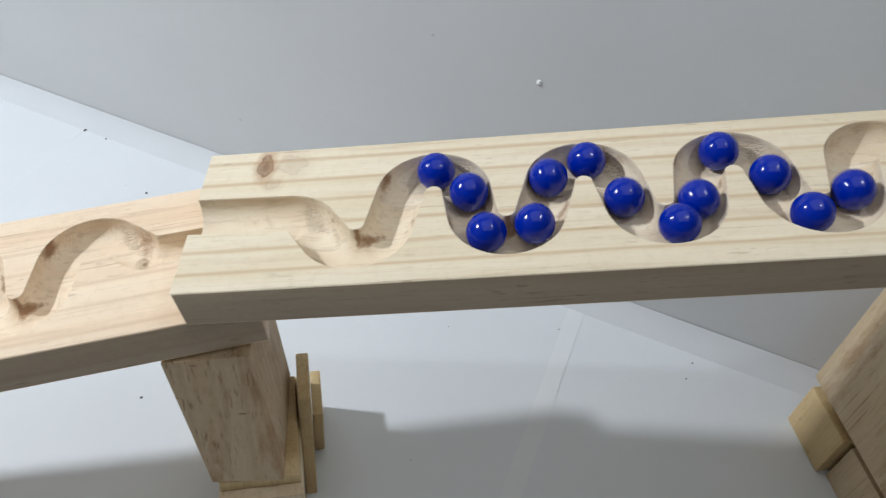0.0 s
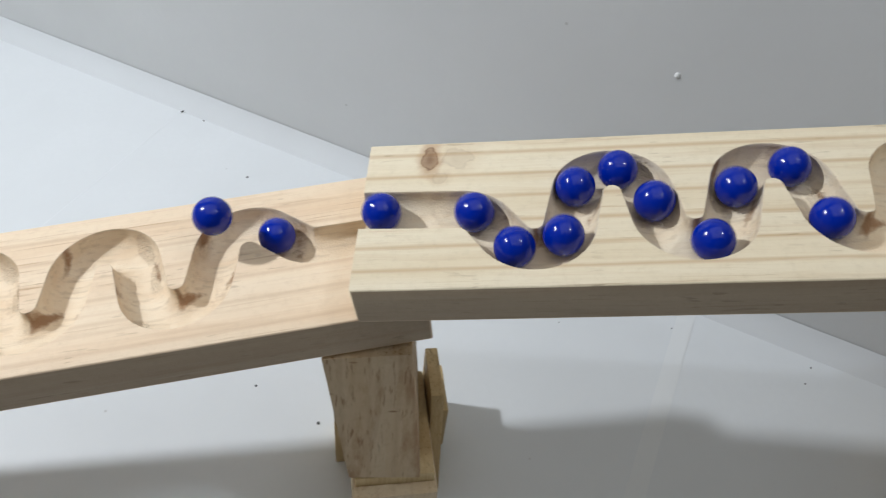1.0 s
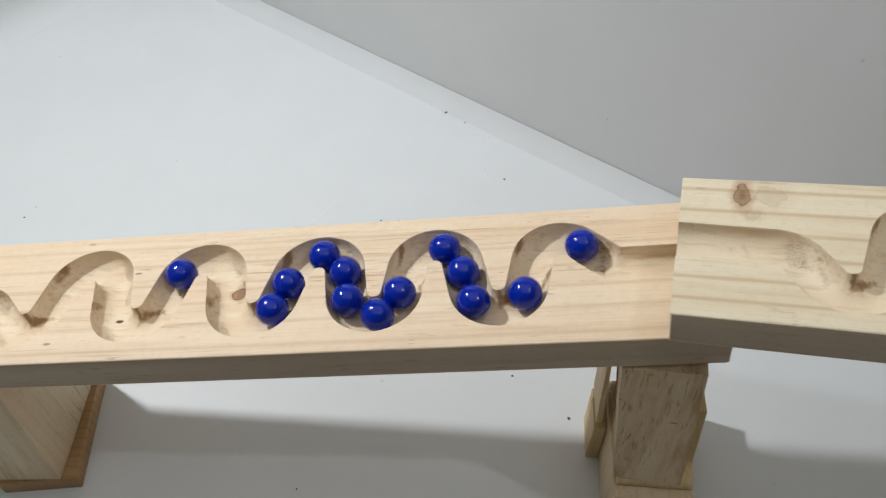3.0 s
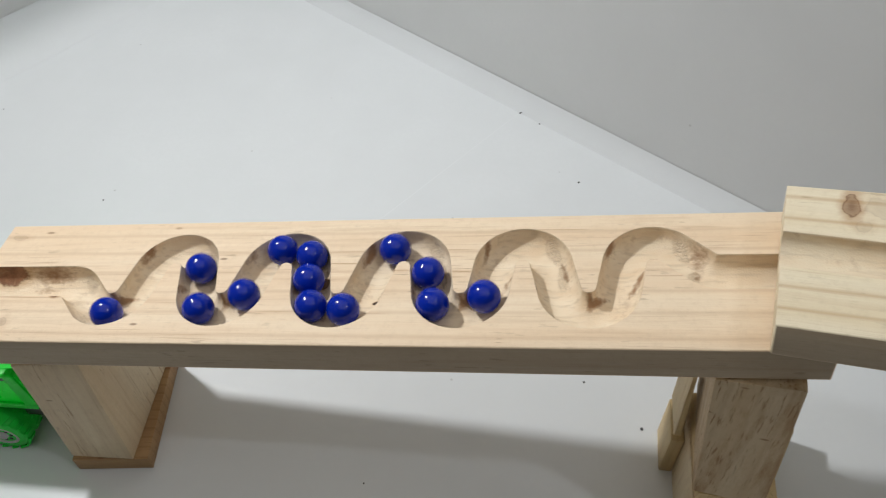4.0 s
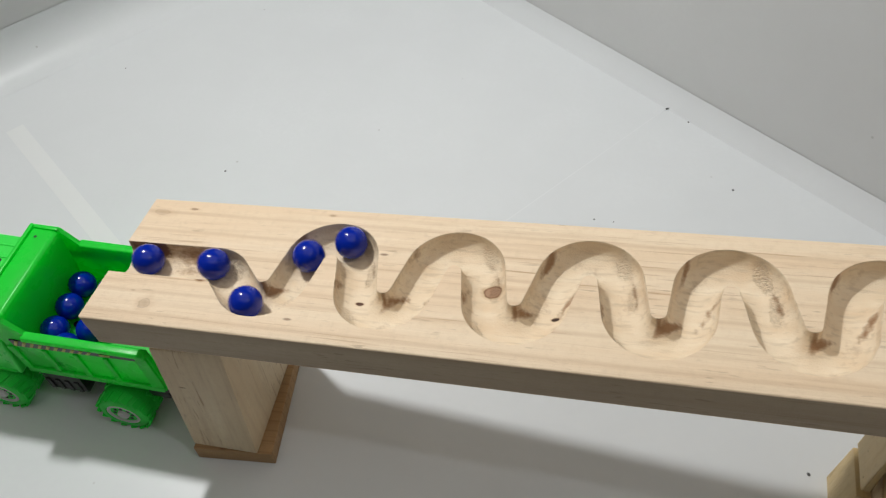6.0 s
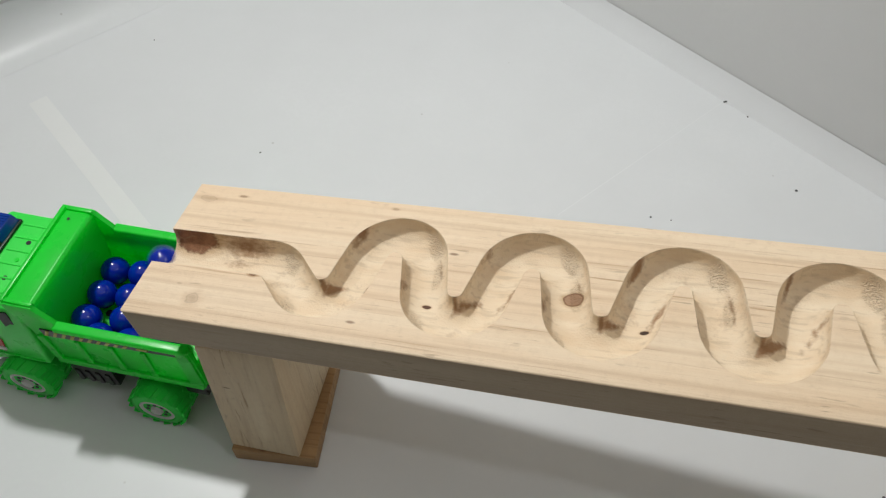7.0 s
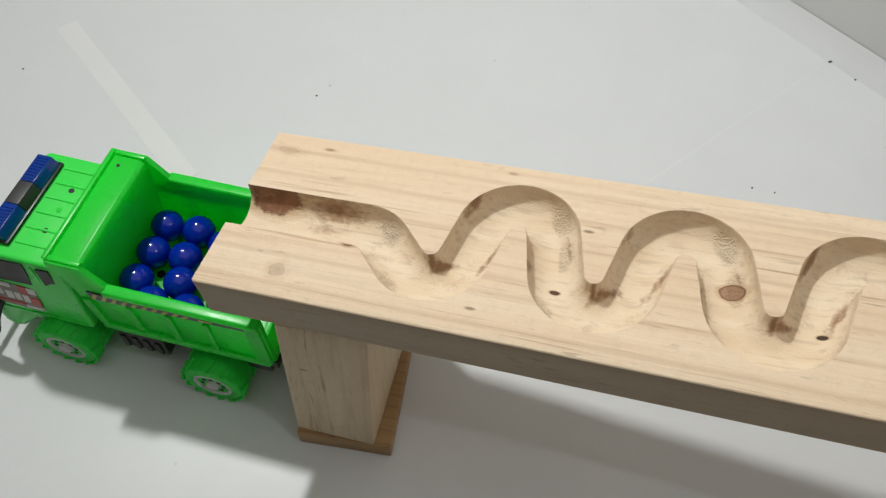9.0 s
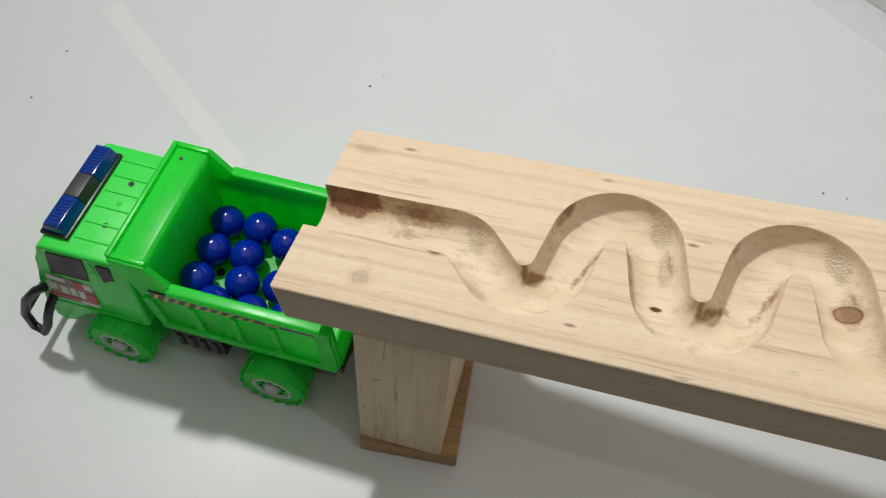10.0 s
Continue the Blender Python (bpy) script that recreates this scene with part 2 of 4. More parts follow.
def routed(name, pale, warm, burn, knots=()):
    """Pine cut by a router: pale floor, torn fibres on the cross-grain shoulders, scorched walls, knots."""
    m, nt, b = material(name)
    co = node(nt, "ShaderNodeTexCoord").outputs["Object"]

    def texture(kind, scale, stretch=None, **values):
        n = node(nt, kind, Scale=scale, **values)
        source = co
        if stretch:
            mp = node(nt, "ShaderNodeMapping", Scale=stretch)
            nt.links.new(co, mp.inputs[0])
            source = mp.outputs[0]
        nt.links.new(source, n.inputs[0])
        return n.outputs[0]
    a = texture("ShaderNodeTexNoise", 120.0, (0.25, 1, 1), Detail=4.0, Roughness=0.6)
    big = texture("ShaderNodeTexNoise", 60.0, Detail=6.0, Roughness=0.75)
    ragged = texture("ShaderNodeTexNoise", 300.0, (0.35, 1, 1), Detail=4.0, Roughness=0.7)
    pits = texture("ShaderNodeTexNoise", 1500.0, Detail=1.5, Roughness=0.5)
    fuzz = texture("ShaderNodeTexNoise", 1500.0, Detail=2.0)
    fibre = texture("ShaderNodeTexNoise", 520.0, (0.12, 1, 1), Detail=2.0)
    col = mixed(nt, pale, warm, ramp(nt, a, [(0.35, (0, 0, 0)), (0.7, (1, 1, 1))]).outputs[0])
    col = mixed(nt, col, tuple(0.75 * c for c in warm), maths(nt, "MULTIPLY", ramp(nt, fibre, [(0.52, (0, 0, 0)), (0.70, (1, 1, 1))]).outputs[0], 0.5))
    col = mixed(nt, col, burn, maths(nt, "MULTIPLY", ramp(nt, big, [(0.58, (0, 0, 0)), (0.66, (0.5, 0.5, 0.5)), (0.78, (1, 1, 1))]).outputs[0], 0.45))
    wobble = maths(nt, "ADD", maths(nt, "MULTIPLY", maths(nt, "SUBTRACT", big, 0.5), 2.2), maths(nt, "MULTIPLY", maths(nt, "SUBTRACT", ragged, 0.5), 1.5))

    def ellipse(x, y, z, rx, ry, rz, turn=0.0):
        mv = node(nt, "ShaderNodeMapping", Location=(-x, -y, -z))
        nt.links.new(co, mv.inputs[0])
        tn = node(nt, "ShaderNodeMapping", Rotation=(0, 0, -radians(turn)))
        nt.links.new(mv.outputs[0], tn.inputs[0])
        sc = node(nt, "ShaderNodeMapping", Scale=(1 / rx, 1 / ry, 1 / rz))
        nt.links.new(tn.outputs[0], sc.inputs[0])
        ln = nt.nodes.new("ShaderNodeVectorMath")
        ln.operation = "LENGTH"
        nt.links.new(sc.outputs[0], ln.inputs[0])
        return ln.outputs["Value"]
    worn = nt.nodes.new("ShaderNodeAttribute")
    worn.attribute_name = "scorch"
    d = maths(nt, "SUBTRACT", worn.outputs["Fac"], maths(nt, "MULTIPLY", wobble, 0.8))
    known = ramp(nt, worn.outputs["Fac"], [(0.02, (0, 0, 0)), (0.25, (1, 1, 1))]).outputs[0]
    col = mixed(nt, col, burn, maths(nt, "MULTIPLY", maths(nt, "MULTIPLY", ramp(nt, d, [(0.22, (0, 0, 0)), (0.55, (0.6, 0.6, 0.6)), (0.85, (1, 1, 1))]).outputs[0], known), 0.84))
    rough = nt.nodes.new("ShaderNodeAttribute")
    rough.attribute_name = "torn"
    hollow = ramp(nt, pits, [(0.40, (0, 0, 0)), (0.66, (1, 1, 1))]).outputs[0]
    d = maths(nt, "SUBTRACT", rough.outputs["Fac"], maths(nt, "MULTIPLY", wobble, 0.5))
    torn = maths(nt, "MULTIPLY", ramp(nt, d, [(0.35, (0, 0, 0)), (0.75, (1, 1, 1))]).outputs[0], hollow)
    col = mixed(nt, col, tuple(0.55 * c for c in warm), maths(nt, "MULTIPLY", torn, 0.22))
    height = maths(nt, "SUBTRACT", maths(nt, "MULTIPLY", fuzz, 0.5), maths(nt, "MULTIPLY", torn, 1.1))
    for x, y, z, rx, ry, core, rim, cracked in knots:
        d = maths(nt, "ADD", ellipse(x, y, z, rx, ry, 0.012), maths(nt, "MULTIPLY", wobble, 0.42 if cracked else 0.25))
        d = maths(nt, "MULTIPLY", d, 0.5)
        col = mixed(nt, col, (0.52, 0.34, 0.17), maths(nt, "MULTIPLY", ramp(nt, d, [(0.50, (1, 1, 1)), (0.75, (0, 0, 0))]).outputs[0], 0.6))
        mottle = mixed(nt, core, tuple(min(1.0, 1.9 * c) for c in core), ramp(nt, big, [(0.38, (0, 0, 0)), (0.64, (1, 1, 1))]).outputs[0]) if cracked else core
        col = mixed(nt, col, mottle, ramp(nt, d, [(0.44 if cracked else 0.46, (1, 1, 1)), (0.50, (0, 0, 0))]).outputs[0])
        col = mixed(nt, col, rim, maths(nt, "MULTIPLY", ramp(nt, d, [(0.40, (0, 0, 0)), (0.45, (1, 1, 1)), (0.49, (1, 1, 1)), (0.525, (0, 0, 0))]).outputs[0], 0.45 if cracked else 0.8))
        if cracked:
            v = node(nt, "ShaderNodeTexVoronoi", Scale=125.0, Randomness=1.0)
            v.feature = "DISTANCE_TO_EDGE"
            nt.links.new(co, v.inputs[0])
            line = maths(nt, "MULTIPLY", ramp(nt, v.outputs[0], [(0.02, (1, 1, 1)), (0.07, (0, 0, 0))]).outputs[0], ramp(nt, d, [(0.45, (1, 1, 1)), (0.5, (0, 0, 0))]).outputs[0])
            col = mixed(nt, col, (0.36, 0.22, 0.12), maths(nt, "MULTIPLY", maths(nt, "MULTIPLY", line, ramp(nt, ragged, [(0.4, (0, 0, 0)), (0.6, (1, 1, 1))]).outputs[0]), 0.6))
    nt.links.new(col, b.inputs["Base Color"])
    b.inputs["Roughness"].default_value = 0.62
    b.inputs["Specular IOR Level"].default_value = 0.3
    bumped(nt, b, height, 0.75, 0.0007)
    return m


SCORCH = (0.25, 0.115, 0.042)


def scorches(tops, tips):
    """Scorched spots: below the tips of the far tongues, on the shoulders of the bends and beside the near tongues."""
    rng = random.Random(5)
    out = []
    for u, v in tips:
        out.append((u + 0.0042, v + 0.0010, -0.0075, 0.0062, 0.0013, rng.uniform(28, 42), rng.uniform(0.85, 1.0)))
        out.append((u + 0.0005, v - 0.0005, -0.005, 0.0013, 0.0026, 0, rng.uniform(0.6, 0.9)))
    for u, v in tops:
        out.append((u - 0.0180 + rng.uniform(-0.001, 0.001), v + 0.001, -0.005, 0.0009, 0.0090, rng.uniform(-24, -12), rng.uniform(0.75, 1.0)))
        out.append((u + 0.0185, v - 0.012, -0.006, 0.0009, 0.0075, 10, rng.uniform(0.5, 0.8)))
        out.append((u - 0.0085, v - 0.020, -0.005, 0.0013, 0.0085, rng.uniform(-32, -24), rng.uniform(0.6, 0.9)))
        out.append((u + 0.0060, v - 0.026, -0.005, 0.0010, 0.0080, rng.uniform(-4, 4), rng.uniform(0.4, 0.7)))
    return out


def torn_spots(tops, tips):
    """Cross-grain places where the cutter tore the fibres."""
    out = []
    for u, v in tops:
        out.append((u + 0.0130, v + 0.0005, -0.006, 0.0032, 0.0070, 28))
        out.append((u + 0.0175, v - 0.0135, -0.006, 0.0030, 0.0080, 4))
    for u, v in tips:
        out.append((u - 0.0135, v - 0.0110, -0.006, 0.0032, 0.0080, 24))
    return out


LOWER_TOPS = [(0.1075, 0.057), (0.165, 0.0567), (0.2225, 0.057), (0.2775, 0.0573), (0.3345, 0.0572)]
LOWER_TIPS = [(0.0800, 0.0285), (0.1365, 0.0285), (0.1935, 0.0283), (0.2505, 0.0285), (0.3065, 0.028)]
UPPER_TOPS = [(0.0935, 0.0567), (0.151, 0.0573), (0.207, 0.058), (0.263, 0.059)]
UPPER_TIPS = [(0.0645, 0.0260), (0.121, 0.0285), (0.179, 0.029), (0.2345, 0.0295)]
KNOT_BROWN, KNOT_RIM = (0.185, 0.09, 0.048), (0.15, 0.072, 0.038)
LOWER_WEAR = (scorches(LOWER_TOPS, LOWER_TIPS) + [(0.036, 0.0445, -0.005, 0.022, 0.0045, 0, 0.55), (0.030, 0.038, -0.008, 0.014, 0.002, 0, 0.45), (0.353, 0.052, -0.004, 0.004, 0.008, 0, 0.6)],
              torn_spots(LOWER_TOPS, LOWER_TIPS) + [(0.060, 0.040, -0.006, 0.004, 0.007, 28)])
ROUTED_LOWER = routed("routed_pine_lower", (0.84, 0.71, 0.53), (0.76, 0.59, 0.40), SCORCH,
                      [(0.0125, 0.0470, -0.004, 0.0112, 0.0074, KNOT_BROWN, KNOT_RIM, True), (0.1818, 0.0415, -0.009, 0.0040, 0.0030, (0.40, 0.245, 0.15), (0.20, 0.10, 0.05), False),
                       (0.1240, 0.0290, -0.009, 0.0019, 0.0009, (0.10, 0.05, 0.03), (0.2, 0.10, 0.05), False), (0.2100, 0.0300, -0.007, 0.0017, 0.0010, (0.05, 0.03, 0.02), (0.12, 0.06, 0.03), False)])
ROUTED_UPPER = routed("routed_pine_upper", (0.80, 0.70, 0.53), (0.76, 0.61, 0.42), SCORCH)
UPPER_WEAR = (scorches(UPPER_TOPS, UPPER_TIPS) + [(0.160, 0.064, -0.004, 0.006, 0.004, 0, 0.6), (0.052, 0.036, -0.005, 0.009, 0.004, 0, 0.35)],
              torn_spots(UPPER_TOPS, UPPER_TIPS) + [(0.046, 0.040, -0.006, 0.004, 0.007, 28)])
FLOOR_PAINT = sheet("white_laminate", (0.76, 0.78, 0.79), 0.32)
WALL_PAINT = sheet("white_panel", (0.70, 0.70, 0.695), 0.5)
ROOM_FLOOR = sheet("dark_unseen_floor", (0.13, 0.115, 0.10), 0.6)
# Unseen room: grey to hold ambient light down, white to bounce it back.
ROOM_PAINT = sheet("dim_room_plaster", (0.31, 0.31, 0.305), 0.8)
BOUNCE_WHITE = sheet("bounce_white_plaster", (0.84, 0.84, 0.82), 0.8)
GREEN = plastic("green_plastic", (0.065, 0.97, 0.105), 0.3, glow_through=0.15)
BED_GREEN = plastic("thin_green_plastic", (0.055, 0.97, 0.095), 0.3, glow_through=0.5)
SMOKED = plastic("smoked_grey_plastic", (0.035, 0.035, 0.038), 0.4)
PRINT_GREY = plastic("grey_brown_print", (0.30, 0.25, 0.20), 0.45)
TYRE_GREEN = plastic("green_rubber", (0.04, 0.88, 0.085), 0.45, bump=0.1, glow_through=0.25)
BLACK = plastic("black_plastic", (0.012, 0.012, 0.014), 0.35)
GLASSY = plastic("dark_window", (0.018, 0.018, 0.018), 0.45, spec=0.3)
RIM_GREY = plastic("pale_grey_plastic", (0.62, 0.62, 0.60), 0.4)
BLUE = plastic("blue_glass_enamel", (0.0010, 0.020, 0.36), 0.15, spec=0.5)
LAMP_BLUE = plastic("blue_translucent_plastic", (0.006, 0.045, 0.30), 0.12, spec=0.6)
YELLOW = plastic("yellow_print", (0.62, 0.55, 0.12), 0.4)
RED = plastic("red_print", (0.55, 0.06, 0.05), 0.4)
WHITE = plastic("white_print", (0.75, 0.75, 0.72), 0.4)
DUST = plastic("grey_dust", (0.10, 0.10, 0.10), 0.9)
CRUMB = plastic("white_crumb", (0.85, 0.85, 0.83), 0.8)
PALE_BAND = sheet("pale_band_sheet", (0.815, 0.83, 0.825), 0.27, 0.45)
FAINT = sheet("faint_band_sheet", (0.80, 0.815, 0.815), 0.24, 0.55)
TRIM_PAINT = sheet("matt_white_strip", (0.71, 0.725, 0.735), 0.55, 0.3)
SEAM = sheet("seam_edge", (0.80, 0.82, 0.83), 0.30)


# ---- mesh helpers ----
def part(name, bm, mat, parent=None, label="", smooth=False):
    me = bpy.data.meshes.new(name)
    bmesh.ops.recalc_face_normals(bm, faces=bm.faces)
    bm.to_mesh(me)
    bm.free()
    me.materials.append(mat)
    if smooth:
        for p in me.polygons:
            p.use_smooth = True
        me.set_sharp_from_angle(angle=radians(38))
    ob = new(name, me)
    if parent is not None:
        ob.parent = parent
    if label:
        ob["label"] = label
    return ob


def empty(name, m, label, category, group="", kind=""):
    ob = new(name)
    ob.empty_display_size = 0.02
    ob.matrix_world = m
    return tagged(ob, label, category, group, kind)


def box(bm, x0, x1, y0, y1, z0, z1, bevel=0.0, seg=2, taper=None):
    """A box, bevelled; taper: (dx0, dx1, dy0, dy1) added to the top's sides."""
    t = taper or (0, 0, 0, 0)
    vs = [bm.verts.new(p) for p in ((x0, y0, z0), (x1, y0, z0), (x1, y1, z0), (x0, y1, z0),
                                    (x0 + t[0], y0 + t[2], z1), (x1 + t[1], y0 + t[2], z1), (x1 + t[1], y1 + t[3], z1), (x0 + t[0], y1 + t[3], z1))]
    fs = [bm.faces.new([vs[i] for i in q]) for q in ((3, 2, 1, 0), (4, 5, 6, 7), (0, 1, 5, 4), (1, 2, 6, 5), (2, 3, 7, 6), (3, 0, 4, 7))]
    if bevel:
        es = {e for f in fs for e in f.edges}
        bmesh.ops.bevel(bm, geom=list(es), offset=bevel, segments=seg, affect="EDGES", profile=0.6)


def slab(bm, outline, y0, y1, bevel=0.0, seg=2):
    """A plate from an outline in x and z, from y0 to y1."""
    a = [bm.verts.new((x, y0, z)) for x, z in outline]
    b = [bm.verts.new((x, y1, z)) for x, z in outline]
    n = len(a)
    fs = [bm.faces.new(a), bm.faces.new(b[::-1])]
    fs += [bm.faces.new((a[i], b[i], b[(i + 1) % n], a[(i + 1) % n])) for i in range(n)]
    if bevel:
        es = {e for f in fs for e in f.edges}
        bmesh.ops.bevel(bm, geom=list(es), offset=bevel, segments=seg, affect="EDGES", profile=0.6)


def lathe(bm, profile, n, axis="Y"):
    """Turn a profile of (radius, height) round an axis."""
    rings = []
    for r, h in profile:
        ring = []
        for k in range(n):
            a = 2 * math.pi * k / n
            c, s = r * math.cos(a), r * math.sin(a)
            ring.append(bm.verts.new((c, h, s) if axis == "Y" else (c, s, h)))
        rings.append(ring)
    for p, q in zip(rings, rings[1:]):
        for k in range(n):
            bm.faces.new((p[k], p[(k + 1) % n], q[(k + 1) % n], q[k]))
    bm.faces.new(rings[0])
    bm.faces.new(rings[-1][::-1])


def tube(bm, pts, r, n=10):
    rings = []
    for i, p in enumerate(pts):
        p = Vector(p)
        d = (Vector(pts[min(i + 1, len(pts) - 1)]) - Vector(pts[max(i - 1, 0)])).normalized()
        s = d.orthogonal().normalized() if i == 0 else (s - d * s.dot(d)).normalized()
        u = d.cross(s)
        rings.append([bm.verts.new(p + r * (math.cos(2 * math.pi * k / n) * s + math.sin(2 * math.pi * k / n) * u)) for k in range(n)])
    for p, q in zip(rings, rings[1:]):
        for k in range(n):
            bm.faces.new((p[k], p[(k + 1) % n], q[(k + 1) % n], q[k]))
    bm.faces.new(rings[0])
    bm.faces.new(rings[-1][::-1])


def quad_wall(name, a, b, z0, z1, thick, mat, label):
    """An upright panel from a to b in plan, its thickness behind it."""
    a, b = Vector((*a, 0)), Vector((*b, 0))
    d = (b - a).normalized()
    n = Vector((-d.y, d.x, 0))
    bm = bmesh.new()
    lo = [bm.verts.new((p.x, p.y, z0)) for p in (a, b, b + n * thick, a + n * thick)]
    hi = [bm.verts.new((p.x, p.y, z1)) for p in (a, b, b + n * thick, a + n * thick)]
    bm.faces.new(lo[::-1])
    bm.faces.new(hi)
    for i in range(4):
        bm.faces.new((lo[i], lo[(i + 1) % 4], hi[(i + 1) % 4], hi[i]))
    return tagged(part(name, bm, mat), label, "wall", kind="structure")


# ---- the place: a white tray, and an unseen added room toned for bounce light ----
E1, N1 = Vector((0.8456, -0.5338)), Vector((0.5338, 0.8456))
BACK, LEFT = 0.418, 0.803


def plan(along, out):
    """A spot in plan from distances along the back panel and out towards it."""
    p = E1 * along + N1 * out
    return (p.x, p.y)


def plan_slab(name, a0, a1, o0, o1, z0, z1, mat, label):
    bm = bmesh.new()
    ring = [plan(a0, o0), plan(a1, o0), plan(a1, o1), plan(a0, o1)]
    lo, hi = [bm.verts.new((*p, z0)) for p in ring], [bm.verts.new((*p, z1)) for p in ring]
    bm.faces.new(lo[::-1])
    bm.faces.new(hi)
    for i in range(4):
        bm.faces.new((lo[i], lo[(i + 1) % 4], hi[(i + 1) % 4], hi[i]))
    return tagged(part(name, bm, mat), label, "floor", kind="structure")


plan_slab("floor", -LEFT, 1.4, -0.24, BACK, -0.012, 0.0, FLOOR_PAINT, "smooth white laminate tray floor with faint scuffs")
# Dark floor out of view, added so that less light bounces up.
bm = bmesh.new()
box(bm, -2.2, 2.2, -2.2, 2.2, -0.05, -0.0125)
tagged(part("floor_room", bm, ROOM_FLOOR), "plain dark unseen floor round the white tray, added to cut bounce light", "floor", kind="structure")
quad_wall("wall_back", plan(1.4, BACK), plan(-LEFT - 0.02, BACK), 0.0, 0.42, -0.02, WALL_PAINT, "plain off-white upright panel, slightly marked")
quad_wall("wall_left", plan(-LEFT, BACK), plan(-LEFT, -1.0), 0.0, 0.13, -0.02, WALL_PAINT, "low off-white upright panel at the tray's end")


def fillet(name, a, b, inward, size, mat, label, hollow=False):
    """A concave strip that covers the joint of floor and wall."""
    bm = bmesh.new()
    a, b, w = Vector((*a, 0)), Vector((*b, 0)), Vector((*inward, 0))
    rows = []
    for k in range(9):
        t = math.pi / 2 * k / 8
        if hollow:
            rows.append((size * (1 - math.sin(t)), size * (1 - math.cos(t))))
        else:
            rows.append((size * (1 - k / 8) - 0.0012 * math.sin(2 * t), size * k / 8))
    prof = rows + [(0.0, 0.0)]
    ra = [bm.verts.new(a + w * o + Vector((0, 0, z + 0.0001))) for o, z in prof]
    rb = [bm.verts.new(b + w * o + Vector((0, 0, z + 0.0001))) for o, z in prof]
    n = len(prof)
    for k in range(n):
        bm.faces.new((ra[k], ra[(k + 1) % n], rb[(k + 1) % n], rb[k]))
    bm.faces.new(ra)
    bm.faces.new(rb[::-1])
    return tagged(part(name, bm, mat, smooth=True), label, "trim", kind="structure")


fillet("trim_back", plan(1.4, BACK - 0.0005), plan(-LEFT, BACK - 0.0005), tuple(-N1), 0.013, TRIM_PAINT, "white coved strip along the back panel's foot")
fillet("trim_left", plan(-LEFT + 0.0005, BACK), plan(-LEFT + 0.0005, -1.0), tuple(E1), 0.034, FLOOR_PAINT, "white coved strip along the end panel's foot", True)

# Unseen walls added round the tray; the white west one acts as a reflector.
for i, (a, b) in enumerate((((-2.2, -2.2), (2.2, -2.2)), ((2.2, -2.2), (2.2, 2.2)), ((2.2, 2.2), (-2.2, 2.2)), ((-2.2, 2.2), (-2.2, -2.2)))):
    quad_wall(("wall_room_south", "wall_room_east", "wall_room_north", "wall_room_west")[i], a, b, 0.0, 3.3, -0.1, BOUNCE_WHITE if i == 3 else ROOM_PAINT, "plain unseen room wall, toned for bounce light")
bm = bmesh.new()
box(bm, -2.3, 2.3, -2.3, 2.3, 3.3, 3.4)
tagged(part("ceiling", bm, ROOM_PAINT), "plain grey unseen ceiling, toned for bounce light", "ceiling", kind="structure")


# ---- the two grooved boards ----
def groove_line(start, turns, finish, r, step=0.0012):
    """Centre line of a routed groove: straight in, arcs of radius r at the turns joined by tangents, straight out."""
    ext = [start[1]] + turns + [finish[0]]
    pts = [start[0]]
    for (u0, v0), (u1, v1) in zip(ext, ext[1:]):
        sg = 1 if v1 > v0 else -1
        c0, c1 = np.array([u0, v0 + sg * r]), np.array([u1, v1 - sg * r])
        d = c1 - c0
        dist = max(np.hypot(*d), 2 * r + 1e-6)
        base, off = math.atan2(d[1], d[0]), math.acos(min(1.0, 2 * r / dist))
        ang = base - sg * off
        a0, a1 = -sg * math.pi / 2, ang
        for k in range(13):
            a = a0 + (a1 - a0) * k / 12
            pts.append((c0[0] + r * math.cos(a), c0[1] + r * math.sin(a)))
        b0, b1 = ang + math.pi, sg * math.pi / 2
        while b0 - b1 > math.pi:
            b0 -= 2 * math.pi
        while b0 - b1 < -math.pi:
            b0 += 2 * math.pi
        for k in range(13):
            a = b0 + (b1 - b0) * k / 12
            pts.append((c1[0] + r * math.cos(a), c1[1] + r * math.sin(a)))
    pts.append(finish[1])
    p = np.array(pts)
    p = p[np.r_[True, np.hypot(*np.diff(p, axis=0).T) > 1e-5]]
    s = np.r_[0, np.cumsum(np.hypot(*np.diff(p, axis=0).T))]
    n = int(s[-1] / step)
    t = np.linspace(0, s[-1], n + 1)
    return np.column_stack([np.interp(t, s, p[:, 0]), np.interp(t, s, p[:, 1])])


LOWER_LINE = groove_line([(0.0, 0.0365), (0.052, 0.0365)],
                         [(0.0795, 0.0193), (0.1075, 0.057), (0.1365, 0.0193), (0.165, 0.0567), (0.1935, 0.0190),
                          (0.2225, 0.0570), (0.2505, 0.0192), (0.2775, 0.0573), (0.3065, 0.0195), (0.3345, 0.0572)],
                         [(0.3625, 0.0403), (0.401, 0.0403)], 0.0127)
UPPER_LINE = groove_line([(0.0, 0.0385), (0.037, 0.0375)],
                         [(0.0645, 0.0170), (0.0935, 0.0567), (0.1210, 0.0193), (0.1510, 0.0573), (0.1790, 0.0198),
                          (0.2070, 0.0580), (0.2345, 0.0205), (0.2630, 0.0590), (0.2915, 0.0205), (0.3200, 0.0585)],
                         [(0.3480, 0.0400), (0.402, 0.0400)], 0.0127)

LOWER_POSE = (-0.3652, 0.20618, 0.11731, 2.33, 7.47, -1.1)
UPPER_POSE = (0.00222, 0.21902, 0.18621, -9.98, 10.19, 0.3)
WIDE, DEPTH, HALF = 0.075, 0.0102, 0.00925


